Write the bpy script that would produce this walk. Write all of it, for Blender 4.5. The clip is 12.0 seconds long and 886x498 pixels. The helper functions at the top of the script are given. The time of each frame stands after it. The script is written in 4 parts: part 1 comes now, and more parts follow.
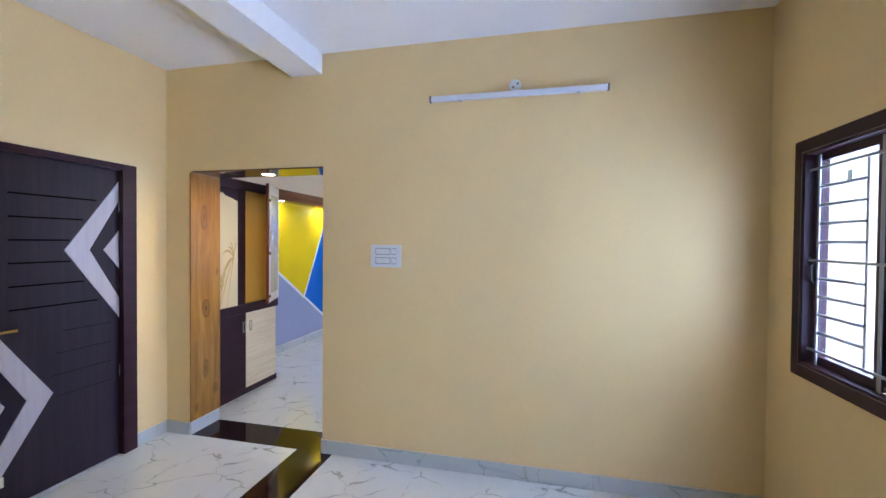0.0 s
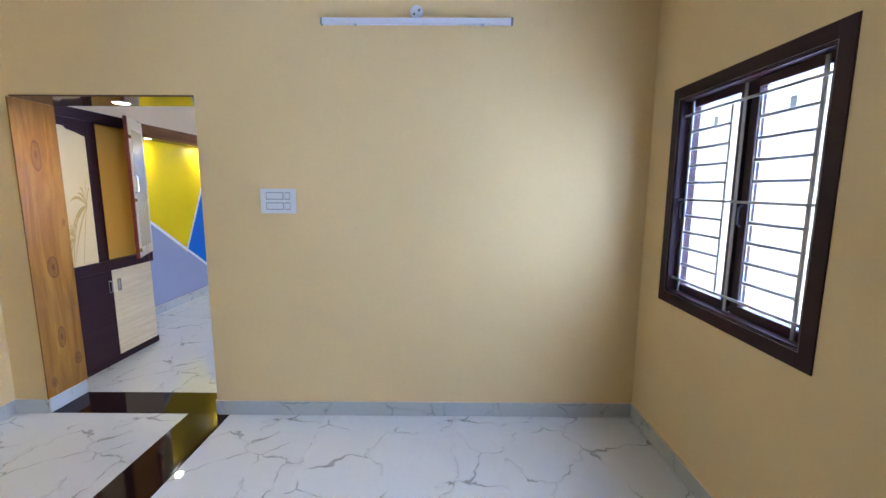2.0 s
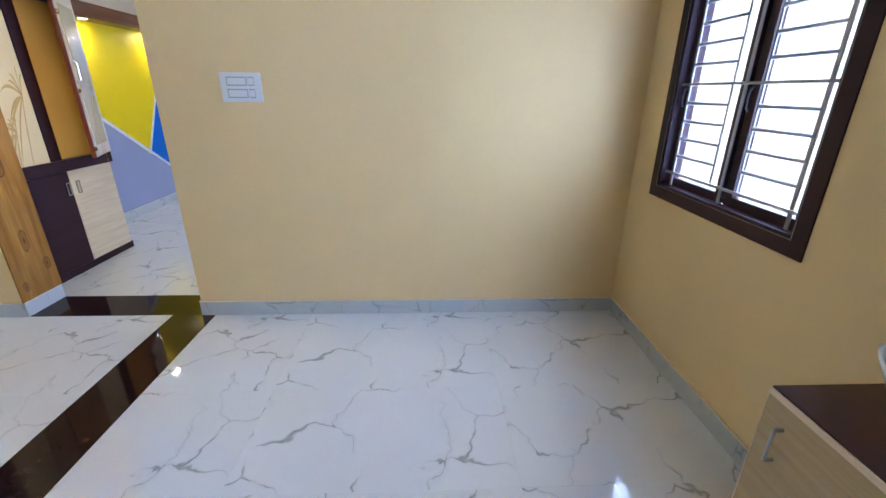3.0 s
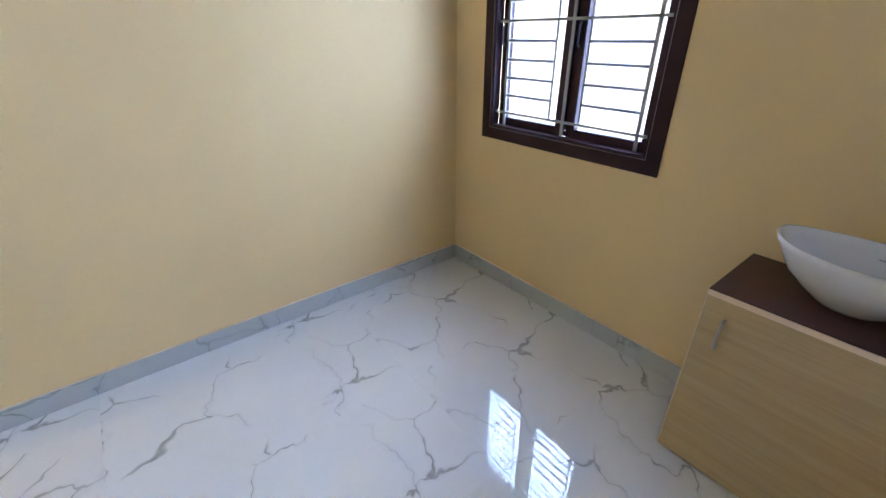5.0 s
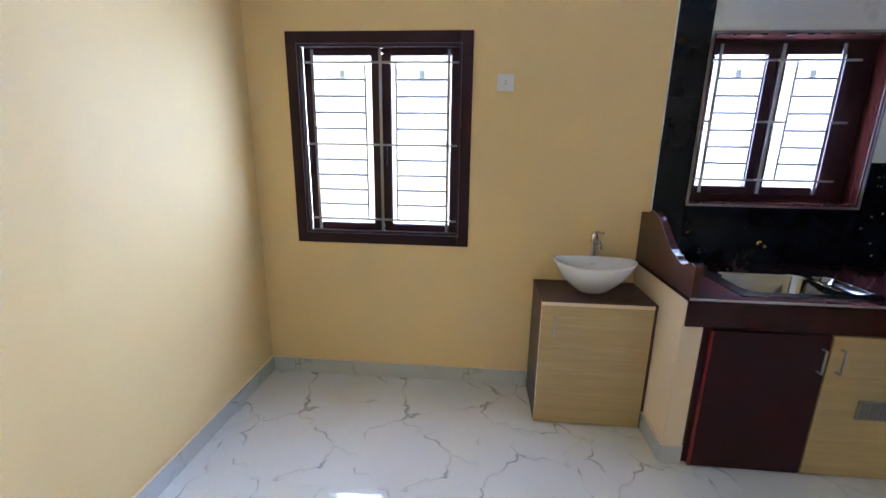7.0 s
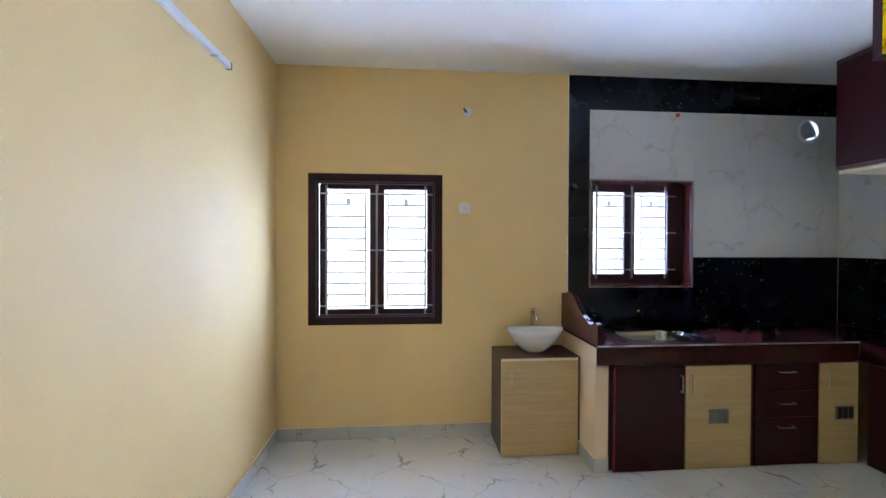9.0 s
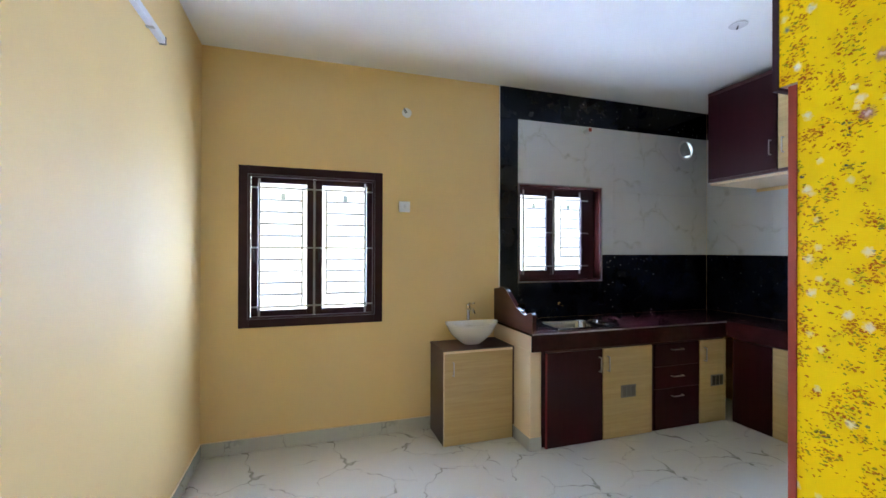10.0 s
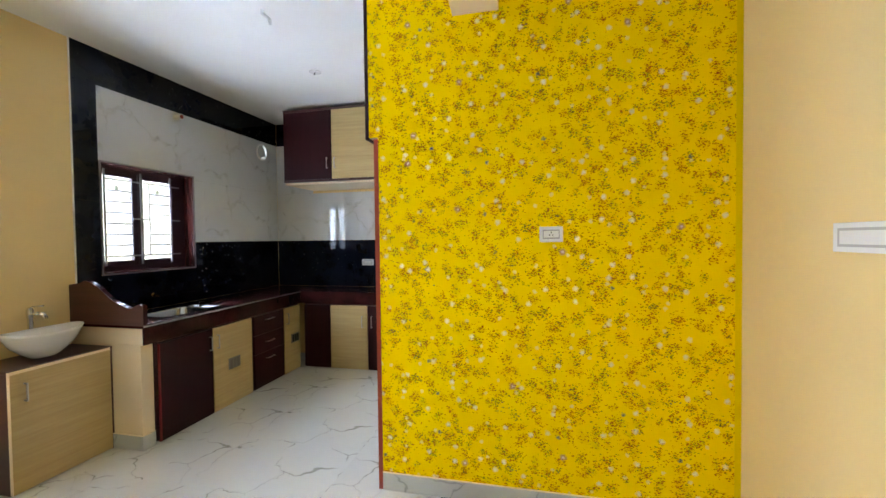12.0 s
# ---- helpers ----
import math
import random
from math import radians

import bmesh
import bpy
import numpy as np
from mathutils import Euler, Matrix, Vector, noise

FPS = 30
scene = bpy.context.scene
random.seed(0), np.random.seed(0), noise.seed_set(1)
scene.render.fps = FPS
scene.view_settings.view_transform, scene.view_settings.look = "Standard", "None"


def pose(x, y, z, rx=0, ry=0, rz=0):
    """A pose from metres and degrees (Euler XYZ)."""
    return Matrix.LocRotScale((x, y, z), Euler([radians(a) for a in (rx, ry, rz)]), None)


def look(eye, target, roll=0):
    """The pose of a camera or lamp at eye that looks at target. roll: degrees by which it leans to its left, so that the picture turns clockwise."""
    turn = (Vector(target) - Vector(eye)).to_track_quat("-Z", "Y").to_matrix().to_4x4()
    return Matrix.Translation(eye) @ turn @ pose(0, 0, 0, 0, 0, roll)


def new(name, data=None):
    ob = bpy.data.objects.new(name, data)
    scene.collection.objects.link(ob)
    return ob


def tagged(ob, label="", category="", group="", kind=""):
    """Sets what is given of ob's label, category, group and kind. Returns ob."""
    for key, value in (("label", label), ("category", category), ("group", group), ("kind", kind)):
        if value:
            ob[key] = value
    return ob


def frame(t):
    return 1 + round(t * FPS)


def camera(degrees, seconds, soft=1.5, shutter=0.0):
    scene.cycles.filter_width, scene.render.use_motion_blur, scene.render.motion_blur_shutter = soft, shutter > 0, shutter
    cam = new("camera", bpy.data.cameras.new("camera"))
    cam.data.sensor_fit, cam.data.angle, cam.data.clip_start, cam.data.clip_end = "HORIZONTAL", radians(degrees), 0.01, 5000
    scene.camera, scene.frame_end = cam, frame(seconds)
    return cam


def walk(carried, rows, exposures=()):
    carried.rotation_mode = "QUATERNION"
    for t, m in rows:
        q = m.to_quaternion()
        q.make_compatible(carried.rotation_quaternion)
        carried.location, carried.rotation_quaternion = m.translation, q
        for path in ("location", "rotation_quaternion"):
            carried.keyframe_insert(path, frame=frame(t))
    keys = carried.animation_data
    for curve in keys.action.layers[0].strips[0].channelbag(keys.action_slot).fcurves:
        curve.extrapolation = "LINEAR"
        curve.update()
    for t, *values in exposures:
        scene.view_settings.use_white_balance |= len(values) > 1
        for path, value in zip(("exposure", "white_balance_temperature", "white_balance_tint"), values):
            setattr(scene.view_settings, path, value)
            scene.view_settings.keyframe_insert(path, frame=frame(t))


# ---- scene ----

import itertools

cam = camera(93.7, 12.0)
PATH = [
    (0, (0.029, -0.054, 1.574), (-0.428, 1.893, 1.539), 0.5),
    (0.5, (0.051, 0.031, 1.576), (-0.109, 2.025, 1.575), 0.5),
    (1, (0.045, 0.032, 1.583), (-0.012, 2.032, 1.588), 0.3),
    (1.5, (0.040, 0.034, 1.575), (0.015, 2.032, 1.511), 0.3),
    (2, (0.034, 0.044, 1.551), (0.024, 2.023, 1.264), 0.25),
    (2.5, (0.036, 0.096, 1.500), (0.039, 2.019, 0.952), 0.25),
    (4.5, (-0.256, 0.411, 1.411), (0.484, 2.034, 0.506), 0.4),
    (5, (-0.401, 0.666, 1.439), (0.695, 2.066, 0.521), -0.4),
    (5.5, (-0.454, 0.986, 1.429), (0.983, 2.034, 0.515), 0.1),
    (6, (-0.566, 1.242, 1.48), (1.099, 1.911, 0.596), 0.3),
    (6.5, (-0.836, 1.325, 1.49), (0.99, 1.716, 0.772), 0.6),
    (7, (-1.127, 1.371, 1.502), (0.806, 1.532, 1.017), 0.9),
    (9, (-2.007, 1.694, 1.543), (-0.014, 1.529, 1.523), 0.2),
    (9.5, (-2.08, 1.866, 1.512), (-0.109, 1.527, 1.514), 0.2),
    (10, (-2.017, 1.997, 1.483), (-0.116, 1.378, 1.489), 0.2),
    (10.5, (-1.959, 2.126, 1.482), (-0.213, 1.15, 1.486), -0.1),
    (11, (-1.958, 2.352, 1.469), (-0.501, 0.981, 1.46), -0.4),
    (11.5, (-1.994, 2.545, 1.455), (-0.998, 0.812, 1.420), -0.6),
    (12, (-1.994, 2.736, 1.452), (-1.540, 0.788, 1.401), -0.7),
]
EXPOSURES = [(0.0, 0.45, 5520, 9.5), (2.5, 0.48, 5420, 9), (4.5, 0.46, 5400, 9), (7.0, 0.78, 5700, 8.5), (9.0, 0.78, 5700, 5.5), (12.0, 0.86, 7000, 0.5)]
walk(cam, [(t, look(eye, target, roll)) for t, eye, target, roll in PATH], EXPOSURES)

# ---- sizes of the place ----
XW = 1.32      # window wall, inner face
XL = -2.93     # wall with the dark door
YA = 2.72      # wall with the doorway to the hall
YH = 3.02      # hall side of that wall
YK = -2.04     # back wall of the kitchen
YP = 0.50      # face of the yellow partition
ZC = 2.94      # ceiling
DOORWAY = (-2.70, -1.53, 2.12)
WIN1 = (1.425, 2.478, 0.907, 2.102)
WIN2 = (-0.687, 0.203, 1.20, 2.083)
# unseen window, added in the hall's east wall to let light in
ADDED_WIN = (4.90, 5.95, 0.907, 2.102)

# ---- world, lamps, exposure ----
world = bpy.data.worlds.new("sky")
scene.world = world
world.use_nodes = True
wn = world.node_tree.nodes
sky = wn.new("ShaderNodeTexSky")
sky.sky_type, sky.sun_disc = "NISHITA", False
sky.sun_elevation, sky.sun_rotation = radians(45), radians(270)
world.node_tree.links.new(sky.outputs[0], wn["Background"].inputs[0])
wn["Background"].inputs[1].default_value = 0.12


def lamp(name, kind, place, turn, power, color, size=0.1, size_y=None):
    data = bpy.data.lights.new(name, kind)
    data.energy, data.color = power, color
    if kind == "AREA":
        data.shape = "RECTANGLE" if size_y else "DISK"
        data.size = size
        if size_y:
            data.size_y = size_y
    else:
        data.shadow_soft_size = size
    ob = new(name, data)
    ob.matrix_world = pose(*place, *turn)
    return ob


DAY = (0.57, 0.675, 1.0)
sun = lamp("sun", "SUN", (0, 0, 8), (0, -45, 0), 2.5, (1.0, 0.95, 0.88))
sun.data.angle = radians(0.5)
# the hall lamp shines through the added window, not a known one
for nm, y0, y1, z0, z1, watts in (("dining_window_light", 0.20, 4.15, 0.45, 2.70, 930), ("kitchen_window_light", -2.30, 0.199, 0.45, 2.50, 840), ("hall_window_light", 4.16, 7.0, 0.45, 2.70, 940)):
    win = lamp(nm, "AREA", (XW + 0.32, (y0 + y1) / 2, (z0 + z1) / 2), (0, 90, 0), watts, DAY, z1 - z0, y1 - y0)
    win.data.spread = radians(180)
lamp("doorway_downlight_lamp", "AREA", (-2.12, 2.90, 2.106), (0, 0, 0), 9, (1.0, 0.80, 0.52), 0.09)
for k in range(3):
    lamp("pelmet_spot_lamp", "AREA", (-3.37, 4.9 + 1.16 * k, 2.095), (0, 0, 0), 4, (1.0, 0.86, 0.62), 0.07)


# ---- material helpers ----
def material(name, base, rough=0.5, metal=0.0, coat=0.0, spec=0.5):
    m = bpy.data.materials.new(name)
    m.use_nodes = True
    b = m.node_tree.nodes["Principled BSDF"]
    b.inputs["Base Color"].default_value = (*base, 1)
    b.inputs["Roughness"].default_value = rough
    b.inputs["Metallic"].default_value = metal
    b.inputs["Coat Weight"].default_value = coat
    b.inputs["Coat Roughness"].default_value = 0.04
    b.inputs["Specular IOR Level"].default_value = spec
    return m


class Net:
    """Short ways to add nodes to one material."""

    def __init__(self, m):
        self.m, self.t = m, m.node_tree
        self.bsdf = self.t.nodes["Principled BSDF"]

    def add(self, kind, *links, **values):
        n = self.t.nodes.new(kind)
        for k, v in values.items():
            setattr(n, k, v)
        for slot, v in links:
            if isinstance(v, bpy.types.NodeSocket):
                self.t.links.new(v, n.inputs[slot])
            else:
                n.inputs[slot].default_value = v
        return n

    def coords(self, which="Object", scale=(1, 1, 1), shift=None):
        c = self.add("ShaderNodeTexCoord")
        mp = self.add("ShaderNodeMapping", ("Vector", c.outputs[which]), ("Scale", scale))
        if shift is not None:
            self.t.links.new(shift, mp.inputs["Location"])
        return mp.outputs[0]

    def noise(self, vec, scale, detail=3, rough=0.5, dist=0.0):
        return self.add("ShaderNodeTexNoise", ("Vector", vec), ("Scale", scale), ("Detail", detail), ("Roughness", rough), ("Distortion", dist))

    def ramp(self, fac, *stops):
        r = self.add("ShaderNodeValToRGB", ("Fac", fac))
        e = r.color_ramp.elements
        while len(e) < len(stops):
            e.new(0.5)
        for el, (p, c) in zip(e, stops):
            el.position = p
            el.color = (*c, 1) if len(c) == 3 else c
        return r.outputs[0]

    def mix(self, fac, a, b, how="MIX"):
        n = self.add("ShaderNodeMix", data_type="RGBA", blend_type=how)
        for slot, v in ((0, fac), (6, a), (7, b)):
            if isinstance(v, bpy.types.NodeSocket):
                self.t.links.new(v, n.inputs[slot])
            elif slot == 0:
                n.inputs[0].default_value = v
            else:
                n.inputs[slot].default_value = (*v, 1)
        return n.outputs[2]

    def math(self, op, a, b=0.0, clamp=False):
        n = self.add("ShaderNodeMath", (0, a), (1, b), operation=op)
        n.use_clamp = clamp
        return n.outputs[0]

    def base(self, sock):
        self.t.links.new(sock, self.bsdf.inputs["Base Color"])

    def rough(self, sock):
        self.t.links.new(sock, self.bsdf.inputs["Roughness"])

    def bump(self, height, strength=0.2, dist=0.002):
        n = self.add("ShaderNodeBump", ("Height", height), ("Strength", strength), ("Distance", dist))
        self.t.links.new(n.outputs[0], self.bsdf.inputs["Normal"])


def paint(name, base, rough=0.42, vary=0.05, grit=0.15, spec=0.4):
    m = material(name, base, rough, spec=spec)
    n = Net(m)
    v = n.coords()
    big = n.noise(v, 1.3, 4, 0.55).outputs[0]
    dark = tuple(c * (1 - vary) for c in base)
    lite = tuple(min(1, c * (1 + vary)) for c in base)
    n.base(n.ramp(big, (0.3, dark), (0.7, lite)))
    fine = n.noise(v, 160, 3, 0.6)
    roller = n.noise(n.coords(scale=(40, 40, 9)), 1.0, 2)
    n.bump(n.math("ADD", fine.outputs[0], roller.outputs[0]), grit, 0.0008)
    n.rough(n.math("MULTIPLY_ADD", big, 0.10))
    n.rough(n.ramp(big, (0.3, (rough - 0.04,) * 3), (0.7, (rough + 0.05,) * 3)))
    return m


def marble(name, base, vein, rough=0.06, size=2.3, piece=True, strength=1.0, prints=3, wave=0.0, gloss=0.75):
    """Polished tile with thin broken grey veins; the print repeats from tile to tile."""
    m = material(name, base, rough, spec=gloss)
    n = Net(m)
    n.bsdf.inputs["IOR"].default_value = 1.5 + (gloss - 0.75) * 0.6
    shift = None
    if piece:
        info = n.add("ShaderNodeObjectInfo")
        step = n.math("FLOOR", n.math("MULTIPLY", info.outputs["Random"], prints))
        shift = n.add("ShaderNodeCombineXYZ", (0, n.math("MULTIPLY", step, 3.7)), (1, n.math("MULTIPLY", step, 1.9)), (2, 0.0)).outputs[0]
    v = n.coords(scale=(1, 1, 1), shift=shift)
    warp = n.noise(v, 2.2, 4, 0.6)
    vv = n.add("ShaderNodeVectorMath", (0, warp.outputs[1]), (1, (0.34, 0.34, 0.34)), operation="MULTIPLY")
    vec = n.add("ShaderNodeVectorMath", (0, v), (1, vv.outputs[0]), operation="ADD").outputs[0]
    jag = n.add("ShaderNodeTexVoronoi", ("Vector", v), ("Scale", 15.0), feature="SMOOTH_F1")
    jag = n.add("ShaderNodeVectorMath", (0, jag.outputs["Position"]), (1, v), operation="SUBTRACT").outputs[0]
    jag = n.add("ShaderNodeVectorMath", (0, jag), (1, (0.55, 0.55, 0.0)), operation="MULTIPLY").outputs[0]
    vec = n.add("ShaderNodeVectorMath", (0, vec), (1, jag), operation="ADD").outputs[0]
    vor = n.add("ShaderNodeTexVoronoi", ("Vector", vec), ("Scale", size), feature="DISTANCE_TO_EDGE")
    mask = n.noise(v, 2.6, 2, 0.5)
    keep = n.ramp(mask.outputs[0], (0.385, (0, 0, 0)), (0.475, (1, 1, 1)))
    wid = n.noise(v, 5.5, 2)
    thick = n.math("MULTIPLY_ADD", wid.outputs[0], 0.13)
    thick.node.inputs[2].default_value = -0.055
    line = n.math("SUBTRACT", 1.0, n.math("DIVIDE", vor.outputs[0], n.math("MAXIMUM", thick, 0.003)), clamp=True)
    hard = n.math("POWER", line, 0.6)
    soft = n.math("SUBTRACT", 1.0, n.math("DIVIDE", vor.outputs[0], 0.05), clamp=True)
    fac = n.math("MULTIPLY", n.math("ADD", n.math("MULTIPLY", hard, 0.85), n.math("MULTIPLY", soft, 0.12)), keep)
    fac = n.math("MULTIPLY", fac, strength, clamp=True)
    cloud = n.noise(v, 1.6, 5, 0.6)
    ground = n.ramp(cloud.outputs[0], (0.3, tuple(c * 0.93 for c in base)), (0.7, base))
    tone = n.noise(v, 14, 3)
    inner = n.ramp(line, (0.0, (0, 0, 0)), (0.45, (1, 1, 1)))
    edge = n.ramp(tone.outputs[0], (0.35, tuple(c * 0.5 for c in vein)), (0.65, vein))
    vcol = n.mix(n.math("MULTIPLY", inner, tone.outputs[0]), edge, tuple(c * 1.9 for c in vein))
    n.base(n.mix(fac, ground, vcol))
    if wave:
        n.bump(n.noise(n.coords(), 3.5, 2).outputs[0], wave, 0.01)
    return m


def granite(name, base, fleck, rough=0.07, scale=70, amount=0.16):
    m = material(name, base, rough, spec=0.2)
    n = Net(m)
    info = n.add("ShaderNodeObjectInfo")
    shift = n.add("ShaderNodeCombineXYZ", (0, n.math("MULTIPLY", info.outputs["Random"], 5)), (1, n.math("MULTIPLY", info.outputs["Random"], 3)), (2, 0.0)).outputs[0]
    v = n.coords(shift=shift)
    vor = n.add("ShaderNodeTexVoronoi", ("Vector", v), ("Scale", scale), ("Randomness", 1.0))
    pick = n.add("ShaderNodeSeparateColor", (0, vor.outputs["Color"]))
    rare = n.ramp(pick.outputs[0], (1 - amount, (0, 0, 0)), (1 - amount * 0.7, (1, 1, 1)))
    ragged = n.math("ADD", vor.outputs["Distance"], n.math("MULTIPLY", n.noise(v, 130, 2).outputs[0], 0.5))
    near = n.math("MULTIPLY", n.ramp(ragged, (0.35, (1, 1, 1)), (0.58, (0, 0, 0))), pick.outputs[1])
    cloud = n.noise(v, 5, 5, 0.65)
    ground = n.ramp(cloud.outputs[0], (0.35, tuple(c * 0.6 for c in base)), (0.7, tuple(c * 1.5 for c in base)))
    n.base(n.mix(n.math("MULTIPLY", n.math("MULTIPLY", rare, near), 0.8), ground, fleck))
    return m


def wood(name, dark, light, rough=0.3, along=1, scale=1.0, coat=0.0, contrast=1.0):
    """Straight grained board; along is the axis of the grain."""
    m = material(name, light, rough, coat=coat)
    n = Net(m)
    stretch = [22.0 * scale] * 3
    stretch[along] = 1.1 * scale
    info = n.add("ShaderNodeObjectInfo")
    shift = n.add("ShaderNodeCombineXYZ", (0, n.math("MULTIPLY", info.outputs["Random"], 9)), (1, n.math("MULTIPLY", info.outputs["Random"], 7)), (2, n.math("MULTIPLY", info.outputs["Random"], 5))).outputs[0]
    v = n.coords(scale=tuple(stretch), shift=shift)
    grain = n.noise(v, 1.0, 6, 0.62, 0.6)
    fine = n.noise(v, 5.0, 3, 0.5)
    t = n.math("ADD", n.math("MULTIPLY", grain.outputs[0], 0.75), n.math("MULTIPLY", fine.outputs[0], 0.25))
    lo, hi = 0.5 - 0.14 * contrast, 0.5 + 0.14 * contrast
    n.base(n.ramp(t, (lo, dark), (hi, light)))
    n.bump(t, 0.06, 0.001)
    return m


# ---- materials ----
M = {}
WALL = (0.775, 0.582, 0.272)
M["wall"] = paint("cream_yellow_wall_paint", WALL, 0.60, 0.03, 0.12, 0.36)
M["cream"] = paint("pale_cream_paint", (0.78, 0.64, 0.43), 0.5, 0.04)
M["ceiling"] = paint("white_ceiling_paint", (0.88, 0.88, 0.87), 0.6, 0.02)
M["hall_cream"] = paint("warm_cream_hall_paint", (0.80, 0.62, 0.38), 0.5, 0.04)
M["plaster"] = paint("outer_plaster", (0.62, 0.57, 0.52), 0.8, 0.06)
M["floor_tile"] = marble("white_marble_floor_tile", (0.69, 0.695, 0.65), (0.24, 0.24, 0.21), 0.025, 2.5, wave=0.10, gloss=1.0)
M["skirting"] = marble("grey_marble_skirting", (0.52, 0.54, 0.52), (0.20, 0.21, 0.20), 0.10, 2.6, strength=0.7)
M["wall_tile"] = marble("white_marble_wall_tile", (0.62, 0.64, 0.66), (0.36, 0.37, 0.36), 0.03, 1.9, prints=1, strength=0.75)
M["grout"] = material("pale_grout", (0.72, 0.72, 0.73), 0.3)
M["black_granite"] = granite("black_galaxy_granite", (0.004, 0.006, 0.011), (0.30, 0.30, 0.28), 0.03, 42, 0.06)
M["maroon_granite"] = granite("dark_maroon_granite", (0.028, 0.008, 0.008), (0.055, 0.020, 0.018), 0.10, 160, 0.2)
M["threshold"] = granite("dark_brown_granite", (0.018, 0.007, 0.006), (0.05, 0.02, 0.018), 0.06, 180, 0.5)
M["maroon_door"] = wood("maroon_cabinet_laminate", (0.017, 0.0013, 0.0027), (0.025, 0.0022, 0.0040), 0.36, 2, 1.0)
M["maroon_door"].node_tree.nodes["Principled BSDF"].inputs["Specular IOR Level"].default_value = 0.28
M["oak"] = wood("light_oak_laminate", (0.43, 0.305, 0.125), (0.52, 0.39, 0.18), 0.38, 1, 1.3)
M["oak_x"] = wood("light_oak_laminate_side_run", (0.44, 0.315, 0.13), (0.53, 0.40, 0.18), 0.38, 0, 1.3)
M["oak_pale"] = wood("pale_ash_laminate", (0.60, 0.47, 0.27), (0.72, 0.59, 0.38), 0.3, 1, 1.3)
M["carcass"] = wood("dark_brown_carcass", (0.042, 0.014, 0.013), (0.068, 0.024, 0.022), 0.35, 1, 1.0)
M["window_wood"] = wood("dark_brown_painted_window_wood", (0.020, 0.005, 0.009), (0.032, 0.009, 0.014), 0.42, 1, 0.7)
M["teak_frame"] = wood("red_brown_polished_wood", (0.05, 0.011, 0.008), (0.10, 0.022, 0.015), 0.10, 2, 0.8, 0.3)
M["door_dark"] = wood("near_black_door_veneer", (0.012, 0.007, 0.012), (0.022, 0.012, 0.019), 0.50, 2, 1.0)
M["chevron"] = wood("grey_lilac_chevron_inlay", (0.36, 0.32, 0.33), (0.42, 0.38, 0.39), 0.4, 2, 1.0)
for nm in ("window_wood", "door_dark"):
    M[nm].node_tree.nodes["Principled BSDF"].inputs["Specular IOR Level"].default_value = 0.25
M["red_trim"] = material("red_brown_trim", (0.30, 0.04, 0.02), 0.35)
M["grill"] = material("silver_painted_grill", (0.34, 0.34, 0.37), 0.40, 0.4)
# grey that stands in for the highlight along window edges
M["edge_grey"] = material("grey_edge_highlight", (0.20, 0.18, 0.21), 0.3, 0.3)
M["steel"] = material("brushed_steel", (0.50, 0.49, 0.47), 0.32, 1.0)
M["sink"] = material("worn_sink_steel", (0.40, 0.40, 0.38), 0.11, 1.0)
M["chrome"] = material("chrome", (0.78, 0.78, 0.78), 0.08, 1.0)
M["brass"] = material("aged_brass", (0.45, 0.31, 0.12), 0.25, 1.0)
M["ceramic"] = material("white_glazed_ceramic", (0.78, 0.78, 0.77), 0.08, coat=0.4)
# white plastic darkened to grey for the shadow in gaps round the rockers
M["shade"] = material("plastic_gap_shade", (0.38, 0.38, 0.38), 0.4)
M["plastic"] = material("white_plastic", (0.76, 0.76, 0.76), 0.25)
M["wall_grey"] = material("pale_grey_plastic", (0.42, 0.45, 0.48), 0.25)
M["grey_plastic"] = material("grey_plastic", (0.20, 0.19, 0.17), 0.5)
M["groove"] = material("dark_groove", (0.002, 0.002, 0.002), 0.9, spec=0.05)
M["black"] = material("black_rubber", (0.015, 0.015, 0.015), 0.6)
M["wire"] = material("dark_wire", (0.02, 0.022, 0.03), 0.5)
M["tube"] = material("aluminium_batten", (0.70, 0.70, 0.74), 0.4, 0.0)
M["blue"] = paint("blue_wall_paint", (0.006, 0.13, 0.52), 0.5, 0.03, spec=0.25)
M["yellow"] = paint("bright_yellow_wall_paint", (0.82, 0.60, 0.0), 0.5, 0.03, spec=0.2)
M["grey_blue"] = paint("grey_blue_wall_paint", (0.34, 0.36, 0.50), 0.5, 0.03, spec=0.25)
M["white"] = material("white_line_paint", (0.8, 0.8, 0.8), 0.5)
# amber painted for the yellow wall's reflection in the unit's mirror
M["amber"] = material("amber_mirror_reflection", (0.82, 0.50, 0.11), 0.14)
M["frosted"] = material("cream_frosted_glass", (0.76, 0.63, 0.36), 0.10)
M["gold"] = material("gold_etching", (0.50, 0.34, 0.10), 0.3)
M["sticker"] = material("green_grey_sticker", (0.62, 0.74, 0.68), 0.6)
glow = material("warm_lamp_lens", (1, 1, 1), 0.4)
glow.node_tree.nodes["Principled BSDF"].inputs["Emission Color"].default_value = (1, 0.86, 0.62, 1)
glow.node_tree.nodes["Principled BSDF"].inputs["Emission Strength"].default_value = 12
M["glow"] = glow
# emission that stands in for daylight at the vent
opening = material("painted_daylight_glow", (0.8, 0.9, 1.0), 0.4)
opening.node_tree.nodes["Principled BSDF"].inputs["Emission Color"].default_value = (0.8, 0.9, 1.0, 1)
opening.node_tree.nodes["Principled BSDF"].inputs["Emission Strength"].default_value = 0.9
M["sky_glow"] = opening
glass = material("window_glass", (0.9, 0.9, 0.9), 0.0)
gt = glass.node_tree
clear = gt.nodes.new("ShaderNodeBsdfTransparent")
